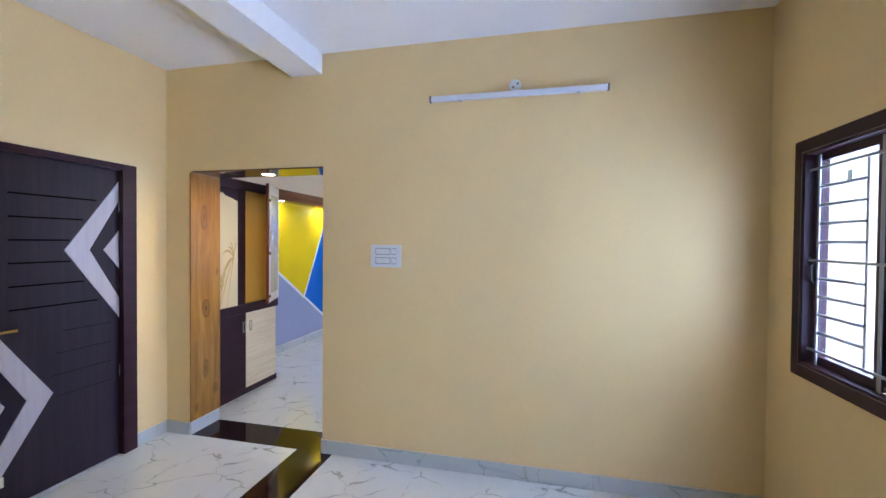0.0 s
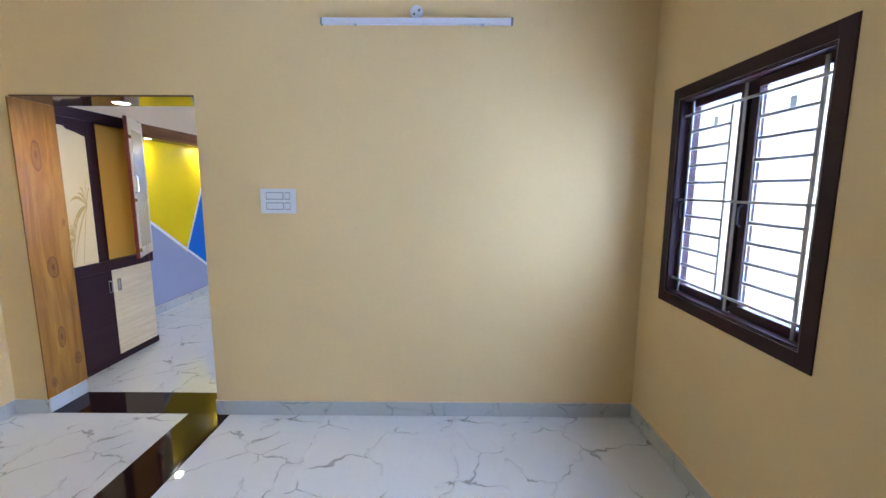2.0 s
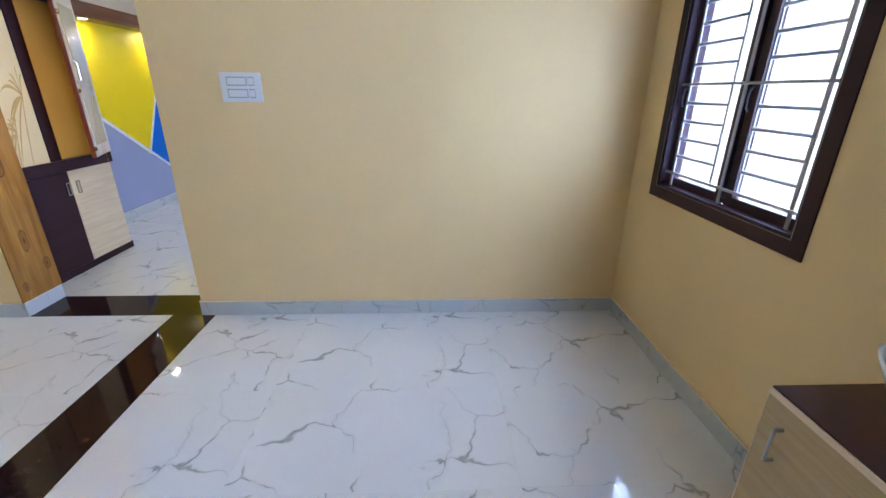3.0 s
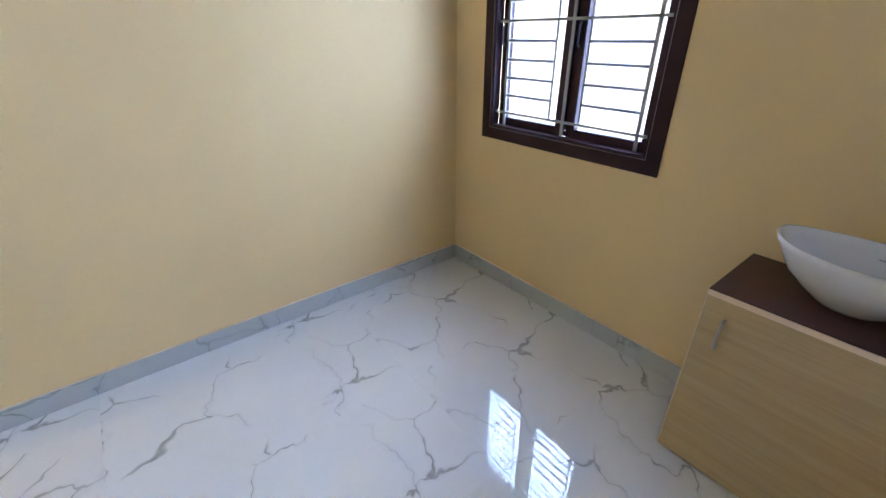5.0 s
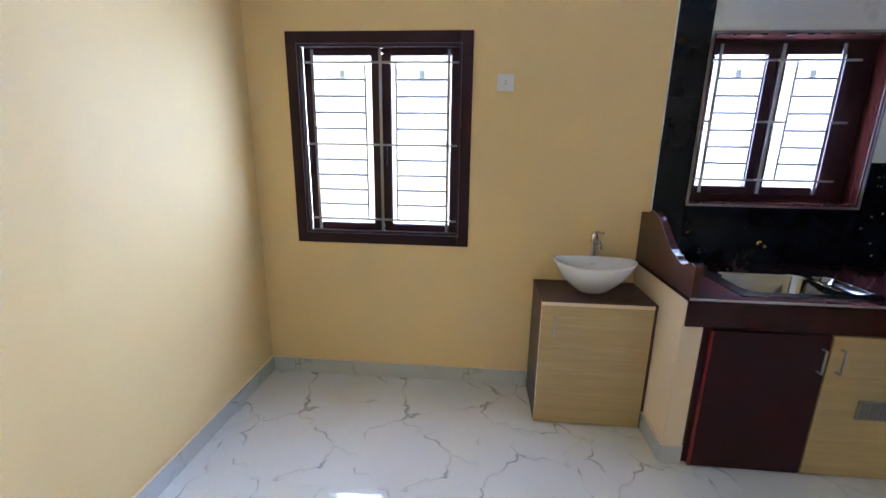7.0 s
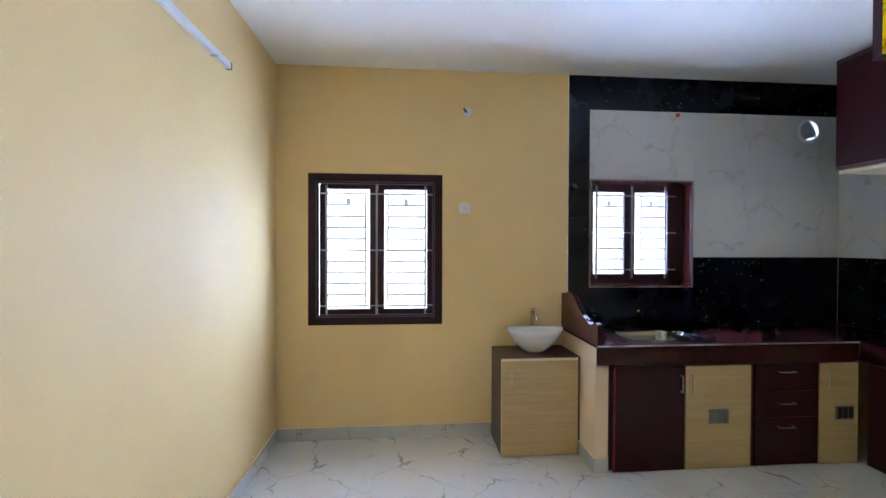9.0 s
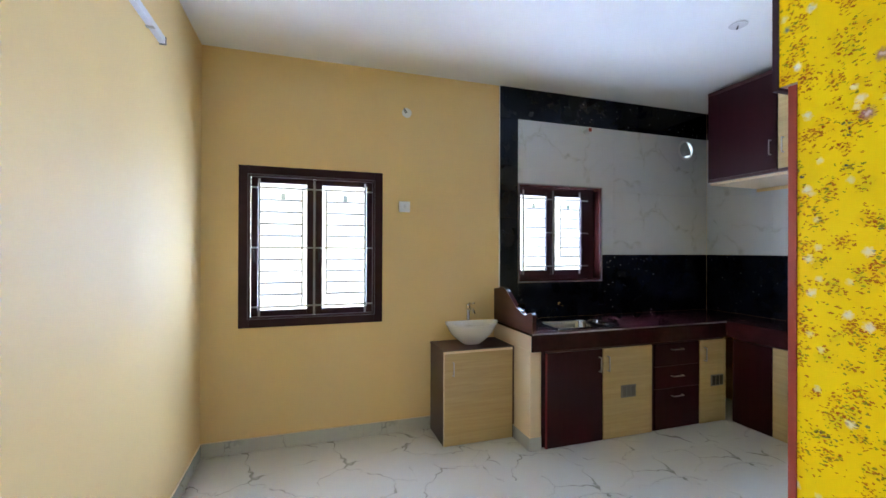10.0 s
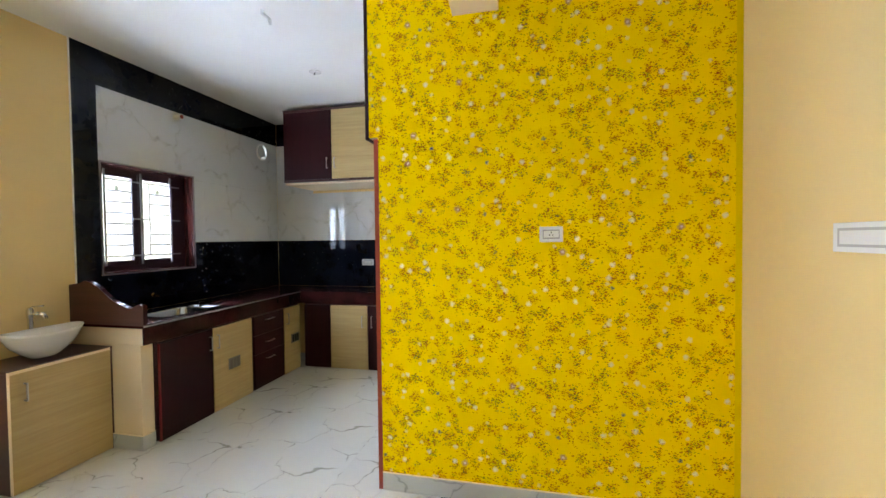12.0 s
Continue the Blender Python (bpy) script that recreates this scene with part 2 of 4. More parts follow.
# tint halves light at each face, dimming the outside so the grill shows
clear.inputs[0].default_value = (0.50, 0.505, 0.51, 1)
gloss = gt.nodes.new("ShaderNodeBsdfGlossy")
gloss.inputs["Roughness"].default_value = 0.01
facing = gt.nodes.new("ShaderNodeLayerWeight")
facing.inputs[0].default_value = 0.5
fresnel = gt.nodes.new("ShaderNodeMapRange")
fresnel.inputs["From Min"].default_value, fresnel.inputs["From Max"].default_value = 0.45, 1.0
fresnel.inputs["To Min"].default_value, fresnel.inputs["To Max"].default_value = 0.04, 0.55
gt.links.new(facing.outputs["Facing"], fresnel.inputs[0])
both = gt.nodes.new("ShaderNodeMixShader")
for a, b in ((fresnel.outputs[0], both.inputs[0]), (clear.outputs[0], both.inputs[1]), (gloss.outputs[0], both.inputs[2]), (both.outputs[0], gt.nodes["Material Output"].inputs[0])):
    gt.links.new(a, b)
M["glass"] = glass


def teak():
    m = material("knotted_teak_veneer", (0.5, 0.25, 0.07), 0.25, coat=0.2)
    n = Net(m)
    v = n.coords(scale=(9, 9, 0.9))
    g = n.noise(v, 1.3, 6, 0.6, 1.2)
    col = n.ramp(g.outputs[0], (0.32, (0.19, 0.070, 0.006)), (0.5, (0.27, 0.118, 0.012)), (0.68, (0.36, 0.175, 0.022)))
    kv = n.coords()
    kw = n.noise(kv, 14, 2)
    dark = None
    for (ky, kz, ry, rz) in ((0.145, 0.50, 0.030, 0.085), (0.15, 1.0, 0.046, 0.075), (0.13, 1.76, 0.036, 0.110), (0.25, 0.30, 0.03, 0.05), (0.05, 0.20, 0.022, 0.035), (0.27, 1.30, 0.012, 0.03)):
        c = n.add("ShaderNodeMapping", ("Vector", kv), ("Location", (0, -ky / ry, -kz / rz)), ("Scale", (0, 1 / ry, 1 / rz)))
        w = n.add("ShaderNodeVectorMath", (0, kw.outputs[1]), (1, (0.0, 0.6, 0.6)), operation="MULTIPLY").outputs[0]
        w = n.add("ShaderNodeVectorMath", (0, c.outputs[0]), (1, w), operation="ADD").outputs[0]
        w = n.add("ShaderNodeVectorMath", (0, w), (1, (0.0, 0.3, 0.3)), operation="SUBTRACT").outputs[0]
        d = n.add("ShaderNodeVectorMath", (0, w), operation="LENGTH").outputs["Value"]
        k = n.ramp(d, (0.0, (0.95, 0.95, 0.95)), (0.22, (0.8, 0.8, 0.8)), (0.32, (0.35, 0.35, 0.35)), (0.62, (0.45, 0.45, 0.45)), (0.74, (0.30, 0.30, 0.30)), (0.86, (0.9, 0.9, 0.9)), (1.0, (0, 0, 0)))
        dark = k if dark is None else n.math("MAXIMUM", dark, k)
    n.base(n.mix(n.math("MULTIPLY", dark, 0.95), col, (0.09, 0.024, 0.005)))
    return m


M["teak"] = teak()


def wallpaper():
    m = material("yellow_floral_texture_coat", (0.85, 0.62, 0.0), 0.55, spec=0.08)
    n = Net(m)
    v = n.coords()
    col = n.ramp(n.noise(v, 5, 3).outputs[0], (0.3, (0.93, 0.66, 0.0)), (0.7, (0.97, 0.71, 0.0)))
    warp = n.noise(v, 75, 3)
    wv = n.add("ShaderNodeVectorMath", (0, warp.outputs[1]), (1, (0.020, 0.020, 0.020)), operation="MULTIPLY").outputs[0]
    vec = n.add("ShaderNodeVectorMath", (0, v), (1, wv), operation="ADD").outputs[0]
    sep = n.add("ShaderNodeSeparateXYZ", (0, vec))
    vec = n.add("ShaderNodeCombineXYZ", (0, sep.outputs[0]), (1, sep.outputs[2])).outputs[0]
    drift = n.add("ShaderNodeVectorMath", (0, n.noise(v, 7, 3).outputs[1]), (1, (0.12, 0.12, 0.12)), operation="MULTIPLY").outputs[0]
    drift = n.add("ShaderNodeVectorMath", (0, vec), (1, drift), operation="ADD").outputs[0]
    clump = n.add("ShaderNodeTexVoronoi", ("Vector", drift), ("Scale", 13.0), ("Randomness", 1.0), voronoi_dimensions="2D")
    mood = n.add("ShaderNodeSeparateColor", (0, clump.outputs["Color"]))
    heart = n.ramp(clump.outputs["Distance"], (0.16, (0.90, 0.90, 0.90)), (0.40, (0.50, 0.50, 0.50)), (0.66, (0.38, 0.38, 0.38)))
    inside = n.math("MULTIPLY", heart, n.math("ADD", 0.72, n.math("MULTIPLY", mood.outputs[2], 0.40)))
    blotch = n.math("MULTIPLY", n.ramp(clump.outputs["Distance"], (0.10, (1, 1, 1)), (0.42, (0, 0, 0))), n.noise(v, 30, 3).outputs[0])
    tint = n.add("ShaderNodeValToRGB", ("Fac", mood.outputs[0]))
    tint.color_ramp.interpolation = "CONSTANT"
    tint.color_ramp.elements.new(0.5)
    tint.color_ramp.elements.new(0.6)
    for el, (p, c) in zip(tint.color_ramp.elements, ((0.0, (0.66, 0.22, 0.01)), (0.34, (0.36, 0.34, 0.03)), (0.50, (0.62, 0.17, 0.01)), (0.70, (0.40, 0.28, 0.02)))):
        el.position, el.color = p, (*c, 1)
    col = n.mix(n.math("MULTIPLY", blotch, 0.38), col, tint.outputs[0])
    layers = (
        (2.3, 0.50, 58.0, 0.32, 0.25, ((0.0, (0.46, 0.10, 0.010)), (0.34, (0.17, 0.15, 0.015)), (0.50, (0.38, 0.035, 0.010)), (0.70, (0.16, 0.05, 0.015)))),
        (2.2, -0.1, 72.0, 0.32, 0.25, ((0.0, (0.55, 0.16, 0.01)), (0.30, (0.42, 0.03, 0.01)), (0.50, (0.22, 0.20, 0.02)), (0.66, (0.50, 0.09, 0.01)))),
        (2.1, 0.25, 58.0, 0.34, 0.27, ((0.0, (0.36, 0.04, 0.010)), (0.40, (0.42, 0.08, 0.01)), (0.62, (0.09, 0.11, 0.02)), (0.84, (0.02, 0.06, 0.08)))),
    )
    for k, (stretch, turn, sc, skip, size, tones) in enumerate(layers):
        mp = n.add("ShaderNodeMapping", ("Vector", vec), ("Rotation", (0, 0, -turn)), ("Scale", (1, stretch, 1)), ("Location", (k * 3.1, k * 1.7, 0)))
        cells = n.add("ShaderNodeTexVoronoi", ("Vector", mp.outputs[0]), ("Scale", sc), ("Randomness", 1.0), voronoi_dimensions="2D")
        rnd = n.add("ShaderNodeSeparateColor", (0, cells.outputs["Color"]))
        wide = n.math("SUBTRACT", cells.outputs["Distance"], n.math("MULTIPLY", rnd.outputs[2], 0.12))
        blob = n.ramp(wide, (size - 0.10, (1, 1, 1)), (size + 0.06, (0, 0, 0)))
        pick = n.math("GREATER_THAN", inside, n.math("ADD", rnd.outputs[0], skip))
        fac = n.math("MULTIPLY", blob, pick)
        hue = n.math("ADD", n.math("MULTIPLY", rnd.outputs[1], 0.3), n.math("MULTIPLY", mood.outputs[0], 0.7))
        r = n.add("ShaderNodeValToRGB", ("Fac", hue))
        r.color_ramp.interpolation = "CONSTANT"
        while len(r.color_ramp.elements) < len(tones):
            r.color_ramp.elements.new(0.5)
        for el, (p, c) in zip(r.color_ramp.elements, tones):
            el.position, el.color = p, (*c, 1)
        col = n.mix(n.math("MULTIPLY", fac, 0.78), col, r.outputs[0])
    for k, (sc, rad, tone, odds) in enumerate(((7.5, 0.090, (0.86, 0.80, 0.62), 0.45), (11.0, 0.10, (0.84, 0.72, 0.36), 0.62), (3.1, 0.030, (0.08, 0.13, 0.16), 0.66), (3.6, 0.060, (0.34, 0.12, 0.17), 0.78), (3.6, 0.026, (0.80, 0.62, 0.62), 0.78))):
        mp = n.add("ShaderNodeMapping", ("Vector", vec), ("Location", (min(k, 3) * 5.3, min(k, 3) * 2.9, 0)))
        fl = n.add("ShaderNodeTexVoronoi", ("Vector", mp.outputs[0]), ("Scale", sc), ("Randomness", 0.95), voronoi_dimensions="2D")
        star = n.noise(v, 95, 1)
        dd = n.math("ADD", fl.outputs["Distance"], n.math("MULTIPLY", star.outputs[0], rad * 0.9))
        fr = n.add("ShaderNodeSeparateColor", (0, fl.outputs["Color"]))
        white = n.math("MULTIPLY", n.ramp(dd, (rad * 0.9, (1, 1, 1)), (rad * 1.8, (0, 0, 0))), n.math("GREATER_THAN", fr.outputs[0], odds))
        col = n.mix(n.math("MULTIPLY", white, 0.85), col, tone)
    n.base(col)
    n.bump(n.noise(v, 220, 2).outputs[0], 0.2, 0.001)
    return m


M["wallpaper"] = wallpaper()

# ---- building helpers ----
ORIGIN = {}


def shape():
    return bmesh.new()


def box(bm, x0, x1, y0, y1, z0, z1, r=0.0, seg=2):
    x0, x1 = sorted((x0, x1))
    y0, y1 = sorted((y0, y1))
    z0, z1 = sorted((z0, z1))
    vs = [bm.verts.new(p) for p in itertools.product((x0, x1), (y0, y1), (z0, z1))]
    for f in ((0, 1, 3, 2), (4, 6, 7, 5), (0, 4, 5, 1), (2, 3, 7, 6), (0, 2, 6, 4), (1, 5, 7, 3)):
        bm.faces.new([vs[i] for i in f])
    if r > 0:
        edges = list({e for v in vs for e in v.link_edges})
        bmesh.ops.bevel(bm, geom=edges, offset=r, segments=seg, affect="EDGES", profile=0.7)
    return bm


def ring(bm, x0, x1, y0, y1, z0, z1, w, r=0.0):
    """A rectangular frame in the y-z plane, w wide."""
    box(bm, x0, x1, y0, y0 + w, z0, z1, r)
    box(bm, x0, x1, y1 - w, y1, z0, z1, r)
    box(bm, x0, x1, y0 + w, y1 - w, z0, z0 + w, r)
    box(bm, x0, x1, y0 + w, y1 - w, z1 - w, z1, r)
    return bm


def rod(bm, a, b, r, n=10, r2=None):
    a, b = Vector(a), Vector(b)
    d = b - a
    m = Matrix.Translation((a + b) / 2) @ d.to_track_quat("Z", "Y").to_matrix().to_4x4()
    bmesh.ops.create_cone(bm, cap_ends=True, segments=n, radius1=r, radius2=r if r2 is None else r2, depth=d.length, matrix=m)
    return bm


def lathe(bm, profile, centre, axis="Z", n=32):
    """Turns (radius, height) pairs about an axis through centre."""
    rows = []
    c = Vector(centre)
    for rad, h in profile:
        row = []
        for k in range(n):
            a = 2 * math.pi * k / n
            u, w = rad * math.cos(a), rad * math.sin(a)
            p = {"Z": (u, w, h), "X": (h, u, w), "Y": (u, h, w)}[axis]
            row.append(bm.verts.new(c + Vector(p)))
        rows.append(row)
    for r0, r1 in zip(rows, rows[1:]):
        for k in range(n):
            bm.faces.new((r0[k], r0[(k + 1) % n], r1[(k + 1) % n], r1[k]))
    bm.faces.new(rows[0])
    bm.faces.new(rows[-1])
    bmesh.ops.recalc_face_normals(bm, faces=bm.faces)
    return bm


def prism(bm, pts, axis, lo, hi):
    """A flat outline given by pairs, drawn out along an axis."""
    def place(p, h):
        return {"X": (h, p[0], p[1]), "Y": (p[0], h, p[1]), "Z": (p[0], p[1], h)}[axis]
    a = [bm.verts.new(place(p, lo)) for p in pts]
    b = [bm.verts.new(place(p, hi)) for p in pts]
    bm.faces.new(a)
    bm.faces.new(b[::-1])
    for k in range(len(pts)):
        j = (k + 1) % len(pts)
        bm.faces.new((a[k], b[k], b[j], a[j]))
    bmesh.ops.recalc_face_normals(bm, faces=bm.faces)
    return bm


def bend(bm, pts, r, n=8):
    """A round bar through the points."""
    for a, b in zip(pts, pts[1:]):
        rod(bm, a, b, r, n)
    for p in pts[1:-1]:
        bmesh.ops.create_icosphere(bm, subdivisions=1, radius=r, matrix=Matrix.Translation(p))
    return bm


def mesh_of(name, bm, mat, smooth=False):
    me = bpy.data.meshes.new(name)
    bmesh.ops.recalc_face_normals(bm, faces=bm.faces)
    bm.to_mesh(me)
    bm.free()
    me.materials.append(mat)
    if smooth:
        for p in me.polygons:
            p.use_smooth = True
    return me


def thing(name, at, label, category, group="", kind=""):
    ob = new(name)
    ob.location = at
    ob.empty_display_size = 0.1
    ORIGIN[ob] = Vector(at)
    return tagged(ob, label, category, group, kind)


def part(name, bm, mat, parent, label="", at=None, smooth=False, kind=""):
    """Links a bmesh, drawn in world places, as one mesh under a thing or a part."""
    base = ORIGIN[parent]
    own = Vector(at) if at is not None else base
    bmesh.ops.translate(bm, verts=bm.verts, vec=-own)
    ob = new(name, mesh_of(name, bm, mat, smooth))
    ob.parent = parent
    ob.location = own - base
    ORIGIN[ob] = own
    return tagged(ob, label, kind=kind)


def solid(name, bm, mat, label="", category="", kind="structure", at=(0, 0, 0), smooth=False):
    bmesh.ops.translate(bm, verts=bm.verts, vec=-Vector(at))
    ob = new(name, mesh_of(name, bm, mat, smooth))
    ob.location = at
    ORIGIN[ob] = Vector(at)
    return tagged(ob, label, category, kind=kind)


def wall_with_holes(name, axis, near, far, a0, a1, z0, z1, holes, mat, label):
    """A straight wall between near and far across, a0 to a1 along; holes are (a0, a1, z0, z1)."""
    bm = shape()
    def put(p0, p1, q0, q1):
        if p1 - p0 > 1e-4 and q1 - q0 > 1e-4:
            box(bm, near, far, p0, p1, q0, q1) if axis == "x" else box(bm, p0, p1, near, far, q0, q1)
    at = a0
    for h0, h1, g0, g1 in sorted(holes):
        put(at, h0, z0, z1)
        put(h0, h1, z0, g0)
        put(h0, h1, g1, z1)
        at = h1
    put(at, a1, z0, z1)
    return solid(name, bm, mat, label, "wall")

# ---- walls, ceilings, beam ----
wall_east = wall_with_holes("wall_east", "x", XW, XW + 0.15, YK - 0.2, 9.4, -0.05, ZC, [WIN2, WIN1, ADDED_WIN], M["wall"], "cream yellow painted wall with the dark framed window")
wall_north = wall_with_holes("wall_north", "y", YA, YH, XL - 0.2, XW, -0.05, ZC, [(DOORWAY[0], DOORWAY[1], -0.05, DOORWAY[2])], M["wall"], "plain cream yellow wall with an open doorway to the hall")
DOOR = (1.43, 2.449, 2.114)
wall_west = wall_with_holes("wall_west", "x", XL - 0.2, XL, 0.30, YA, -0.05, ZC, [(DOOR[0], DOOR[1], -0.05, DOOR[2])], M["wall"], "cream yellow wall holding the dark door")
solid("wall_outside_door", box(shape(), XL - 0.9, XL - 0.8, 0.2, 3.0, -0.05, ZC), M["cream"], "plain cream wall behind the closed door", "wall")
solid("wall_south", box(shape(), -1.75, XW, YK - 0.2, YK, -0.05, ZC), M["wall"], "kitchen back wall", "wall")
solid("wall_kitchen_west", box(shape(), -1.90, -1.75, YK - 0.2, 0.36, -0.05, ZC), M["wall"], "plain cream kitchen side wall", "wall")
partition = solid("wall_partition", box(shape(), XL, -1.10, 0.36, YP - 0.004, -0.05, 2.03), M["wall"], "partition wall between dining area and kitchen", "wall")
solid("wall_hall_west", box(shape(), -3.70, -3.50, YH, 9.4, -0.05, ZC), M["hall_cream"], "hall wall with painted blue, yellow and grey shapes", "wall")
solid("wall_hall_north", box(shape(), -3.50, XW, 9.2, 9.4, -0.05, ZC), M["hall_cream"], "plain cream end wall of the hall", "wall")
solid("wall_hall_corner", box(shape(), -3.70, XL - 0.2, YA, YH, -0.05, ZC), M["hall_cream"], "plain cream return wall", "wall")
solid("ceiling", box(shape(), XL - 0.9, XW + 0.23, YK - 0.2, YH, ZC, ZC + 0.12), M["ceiling"], "smooth white painted ceiling", "ceiling")
solid("ceiling_hall", box(shape(), -3.70, XW + 0.23, YH, 9.4, ZC, ZC + 0.12), M["ceiling"], "smooth white hall ceiling", "ceiling")
solid("beam", box(shape(), -1.79, -1.54, YP, YA - 0.001, 2.788, ZC - 0.001, 0.004), M["ceiling"], "white painted ceiling beam", "beam")
solid("beam_haunch", prism(shape(), [(YP + 0.001, 2.655), (0.95, 2.787), (YP + 0.001, 2.787)], "X", -1.789, -1.541), M["cream"], "cream painted downstand at the beam's end", "beam")
solid("ground", box(shape(), -300, 300, -300, 300, -0.40, -0.30), M["plaster"], "bare pale ground round the house", "ground")

haze = material("overcast_daylight_backdrop", (0.8, 0.8, 0.8), 1.0)
haze.node_tree.nodes["Principled BSDF"].inputs["Emission Color"].default_value = (0.78, 0.87, 1.0, 1)
haze.node_tree.nodes["Principled BSDF"].inputs["Emission Strength"].default_value = 2.3
solid("backdrop", box(shape(), 4.5, 4.52, -9, 16, -0.3, 9), haze, "plain bright hazy daylight outside the windows", "backdrop")

# ---- floor bed and dark granite strips ----
floor = solid("floor", box(shape(), XL - 0.9, XW + 0.23, YK - 0.2, 9.4, -0.12, -0.008), M["grout"], "glossy white marble look tile floor with grey veins", "floor")
STRIP = (-1.74, -1.447)
solid("floor_strip", box(shape(), STRIP[0], STRIP[1], YP, YA - 0.001, -0.008, 0.0005, 0.0008, 1), M["threshold"], "polished dark brown granite strip set in the floor", "floor strip")
solid("threshold", box(shape(), DOORWAY[0], DOORWAY[1], YA, YH, -0.008, 0.0008, 0.0008, 1), M["threshold"], "polished dark brown granite threshold", "threshold")

# ---- windows ----


def window(name, x, y0, y1, z0, z1, panes, bars, case, recess, label, wood_mat, trim_mat=None, lining_mat=None):
    """bars["gx"] and bars["sx"]: how far the grill and the shutters lie behind the wall's face."""
    cy = (y0 + y1) / 2
    w = thing(name, (x, cy, z0), label, "window", kind="structure")
    bm = shape()
    if recess:
        ring(bm, x - 0.012, x + recess, y0, y1, z0, z1, 0.016, 0.002)
        part("window_lining", bm, lining_mat or wood_mat, w, "red brown polished lining")
        bm = shape()
        ring(bm, x - 0.018, x - 0.0125, y0 - 0.006, y1 + 0.006, z0 - 0.006, z1 + 0.006, 0.012, 0.001)
        part("trim", bm, trim_mat or wood_mat, w)
        c = 0.016
        xs = x + bars["gx"] - 0.030
    else:
        ring(bm, x - 0.006, x + 0.045, y0, y1, z0, z1, case, 0.003)
        part("casing", bm, wood_mat, w)
        bm = shape()
        ring(bm, x - 0.001, x + 0.050, y0 + case, y1 - case, z0 + case, z1 - case, 0.008, 0.003)
        part("bead", bm, wood_mat, w)
        # painted highlight: a thin grey ring where the casing's inner edge catches light
        bm = shape()
        ring(bm, x - 0.0074, x - 0.0062, y0 + case - 0.008, y1 - case + 0.008, z0 + case - 0.008, z1 - case + 0.008, 0.003)
        part("inner_edge", bm, M["edge_grey"], w, "thin grey strip painted in as the inner edge's highlight")
        c = case + 0.008
        xs = x
    st, sx = 0.045, x + bars["sx"]
    ya, yb, za, zb = y0 + c, y1 - c, z0 + c, z1 - c
    ia, ib = max(ya + 0.022, panes[0][0] - st + 0.004), min(yb - 0.022, panes[1][1] + st - 0.004)
    ja, jb = max(za + 0.022, bars["g0"] - st + 0.004), min(zb - 0.022, bars["g1"] + st - 0.004)
    bm = shape()
    box(bm, sx + 0.006, sx + 0.036, ya, ia, za, zb, 0.002)
    box(bm, sx + 0.006, sx + 0.036, ib, yb, za, zb, 0.002)
    box(bm, sx + 0.006, sx + 0.036, ia, ib, za, ja, 0.002)
    box(bm, sx + 0.006, sx + 0.036, ia, ib, jb, zb, 0.002)
    part("window_frame", bm, wood_mat, w)
    m0, m1 = panes[0][1] + st - 0.010, panes[1][0] - st + 0.010
    m0, m1 = min(m0, m1 - 0.03), max(m1, m0 + 0.03)
    part("mullion", box(shape(), sx + 0.034, sx + 0.045, m0, m1, ja + 0.001, jb - 0.001, 0.002), wood_mat, w)
    for g0, g1 in panes:
        s = part("shutter", ring(shape(), sx, sx + 0.033, g0 - st, g1 + st, bars["g0"] - st, bars["g1"] + st, st, 0.003), wood_mat, w)
        pane = part("pane", box(shape(), sx + 0.008, sx + 0.013, g0 - 0.004, g1 + 0.004, bars["g0"] - 0.004, bars["g1"] + 0.004), M["glass"], s, "glass tinted dark to dim the daylight behind it")
        # casts no shadow, so the window lamps bypass the tint
        pane.visible_shadow = False
        part("sticker", box(shape(), sx + 0.0065, sx + 0.0078, (g0 + g1) / 2 - 0.018, (g0 + g1) / 2 + 0.012, bars["g1"] - 0.12, bars["g1"] - 0.075), M["sticker"], s)
        hz = bars["handle"]
        hb = bend(shape(), [(sx, g1 + 0.030, hz + 0.050), (sx - 0.020, g1 + 0.026, hz + 0.034), (sx - 0.024, g1 + 0.024, hz), (sx - 0.020, g1 + 0.026, hz - 0.034), (sx, g1 + 0.030, hz - 0.050)], 0.005)
        part("handle", hb, M["black"], s, "black pull handle")
    g = part("grill", ring(shape(), sx, sx + 0.004, y0 + c, y0 + c + 0.005, z0 + c, z0 + c + 0.005, 0.001), wood_mat, w, "silver painted steel safety grill")
    gx = xs + 0.030
    for y in bars["thick"]:
        part("bar", box(shape(), gx - 0.003, gx + 0.003, y - 0.008, y + 0.008, bars["v0"], bars["v1"], 0.001), M["grill"], g)
    for y in bars["thin"]:
        part("bar", box(shape(), gx + 0.0035, gx + 0.0085, y - 0.0055, y + 0.0055, bars["cross"][0], bars["cross"][-1], 0.001), M["grill"], g)
    for z in bars["cross"]:
        part("bar", box(shape(), gx - 0.0105, gx - 0.0035, bars["h0"], bars["h1"], z - 0.006, z + 0.006, 0.001), M["grill"], g)
    for p, q in bars.get("short", ()):
        part("bar", box(shape(), gx - 0.0105, gx - 0.0035, p, q, bars["mid"] - 0.006, bars["mid"] + 0.006, 0.001), M["grill"], g)
    for a, b in bars["runs"]:
        for lo, hi in zip(bars["cross"], bars["cross"][1:]):
            steps = bars.get("steps", 5)
            for k in range(1, steps):
                z = lo + (hi - lo) * k / steps
                part("bar", rod(shape(), (gx + 0.006, a, z), (gx + 0.006, b, z), 0.0080, 8), M["grill"], g)
    return w


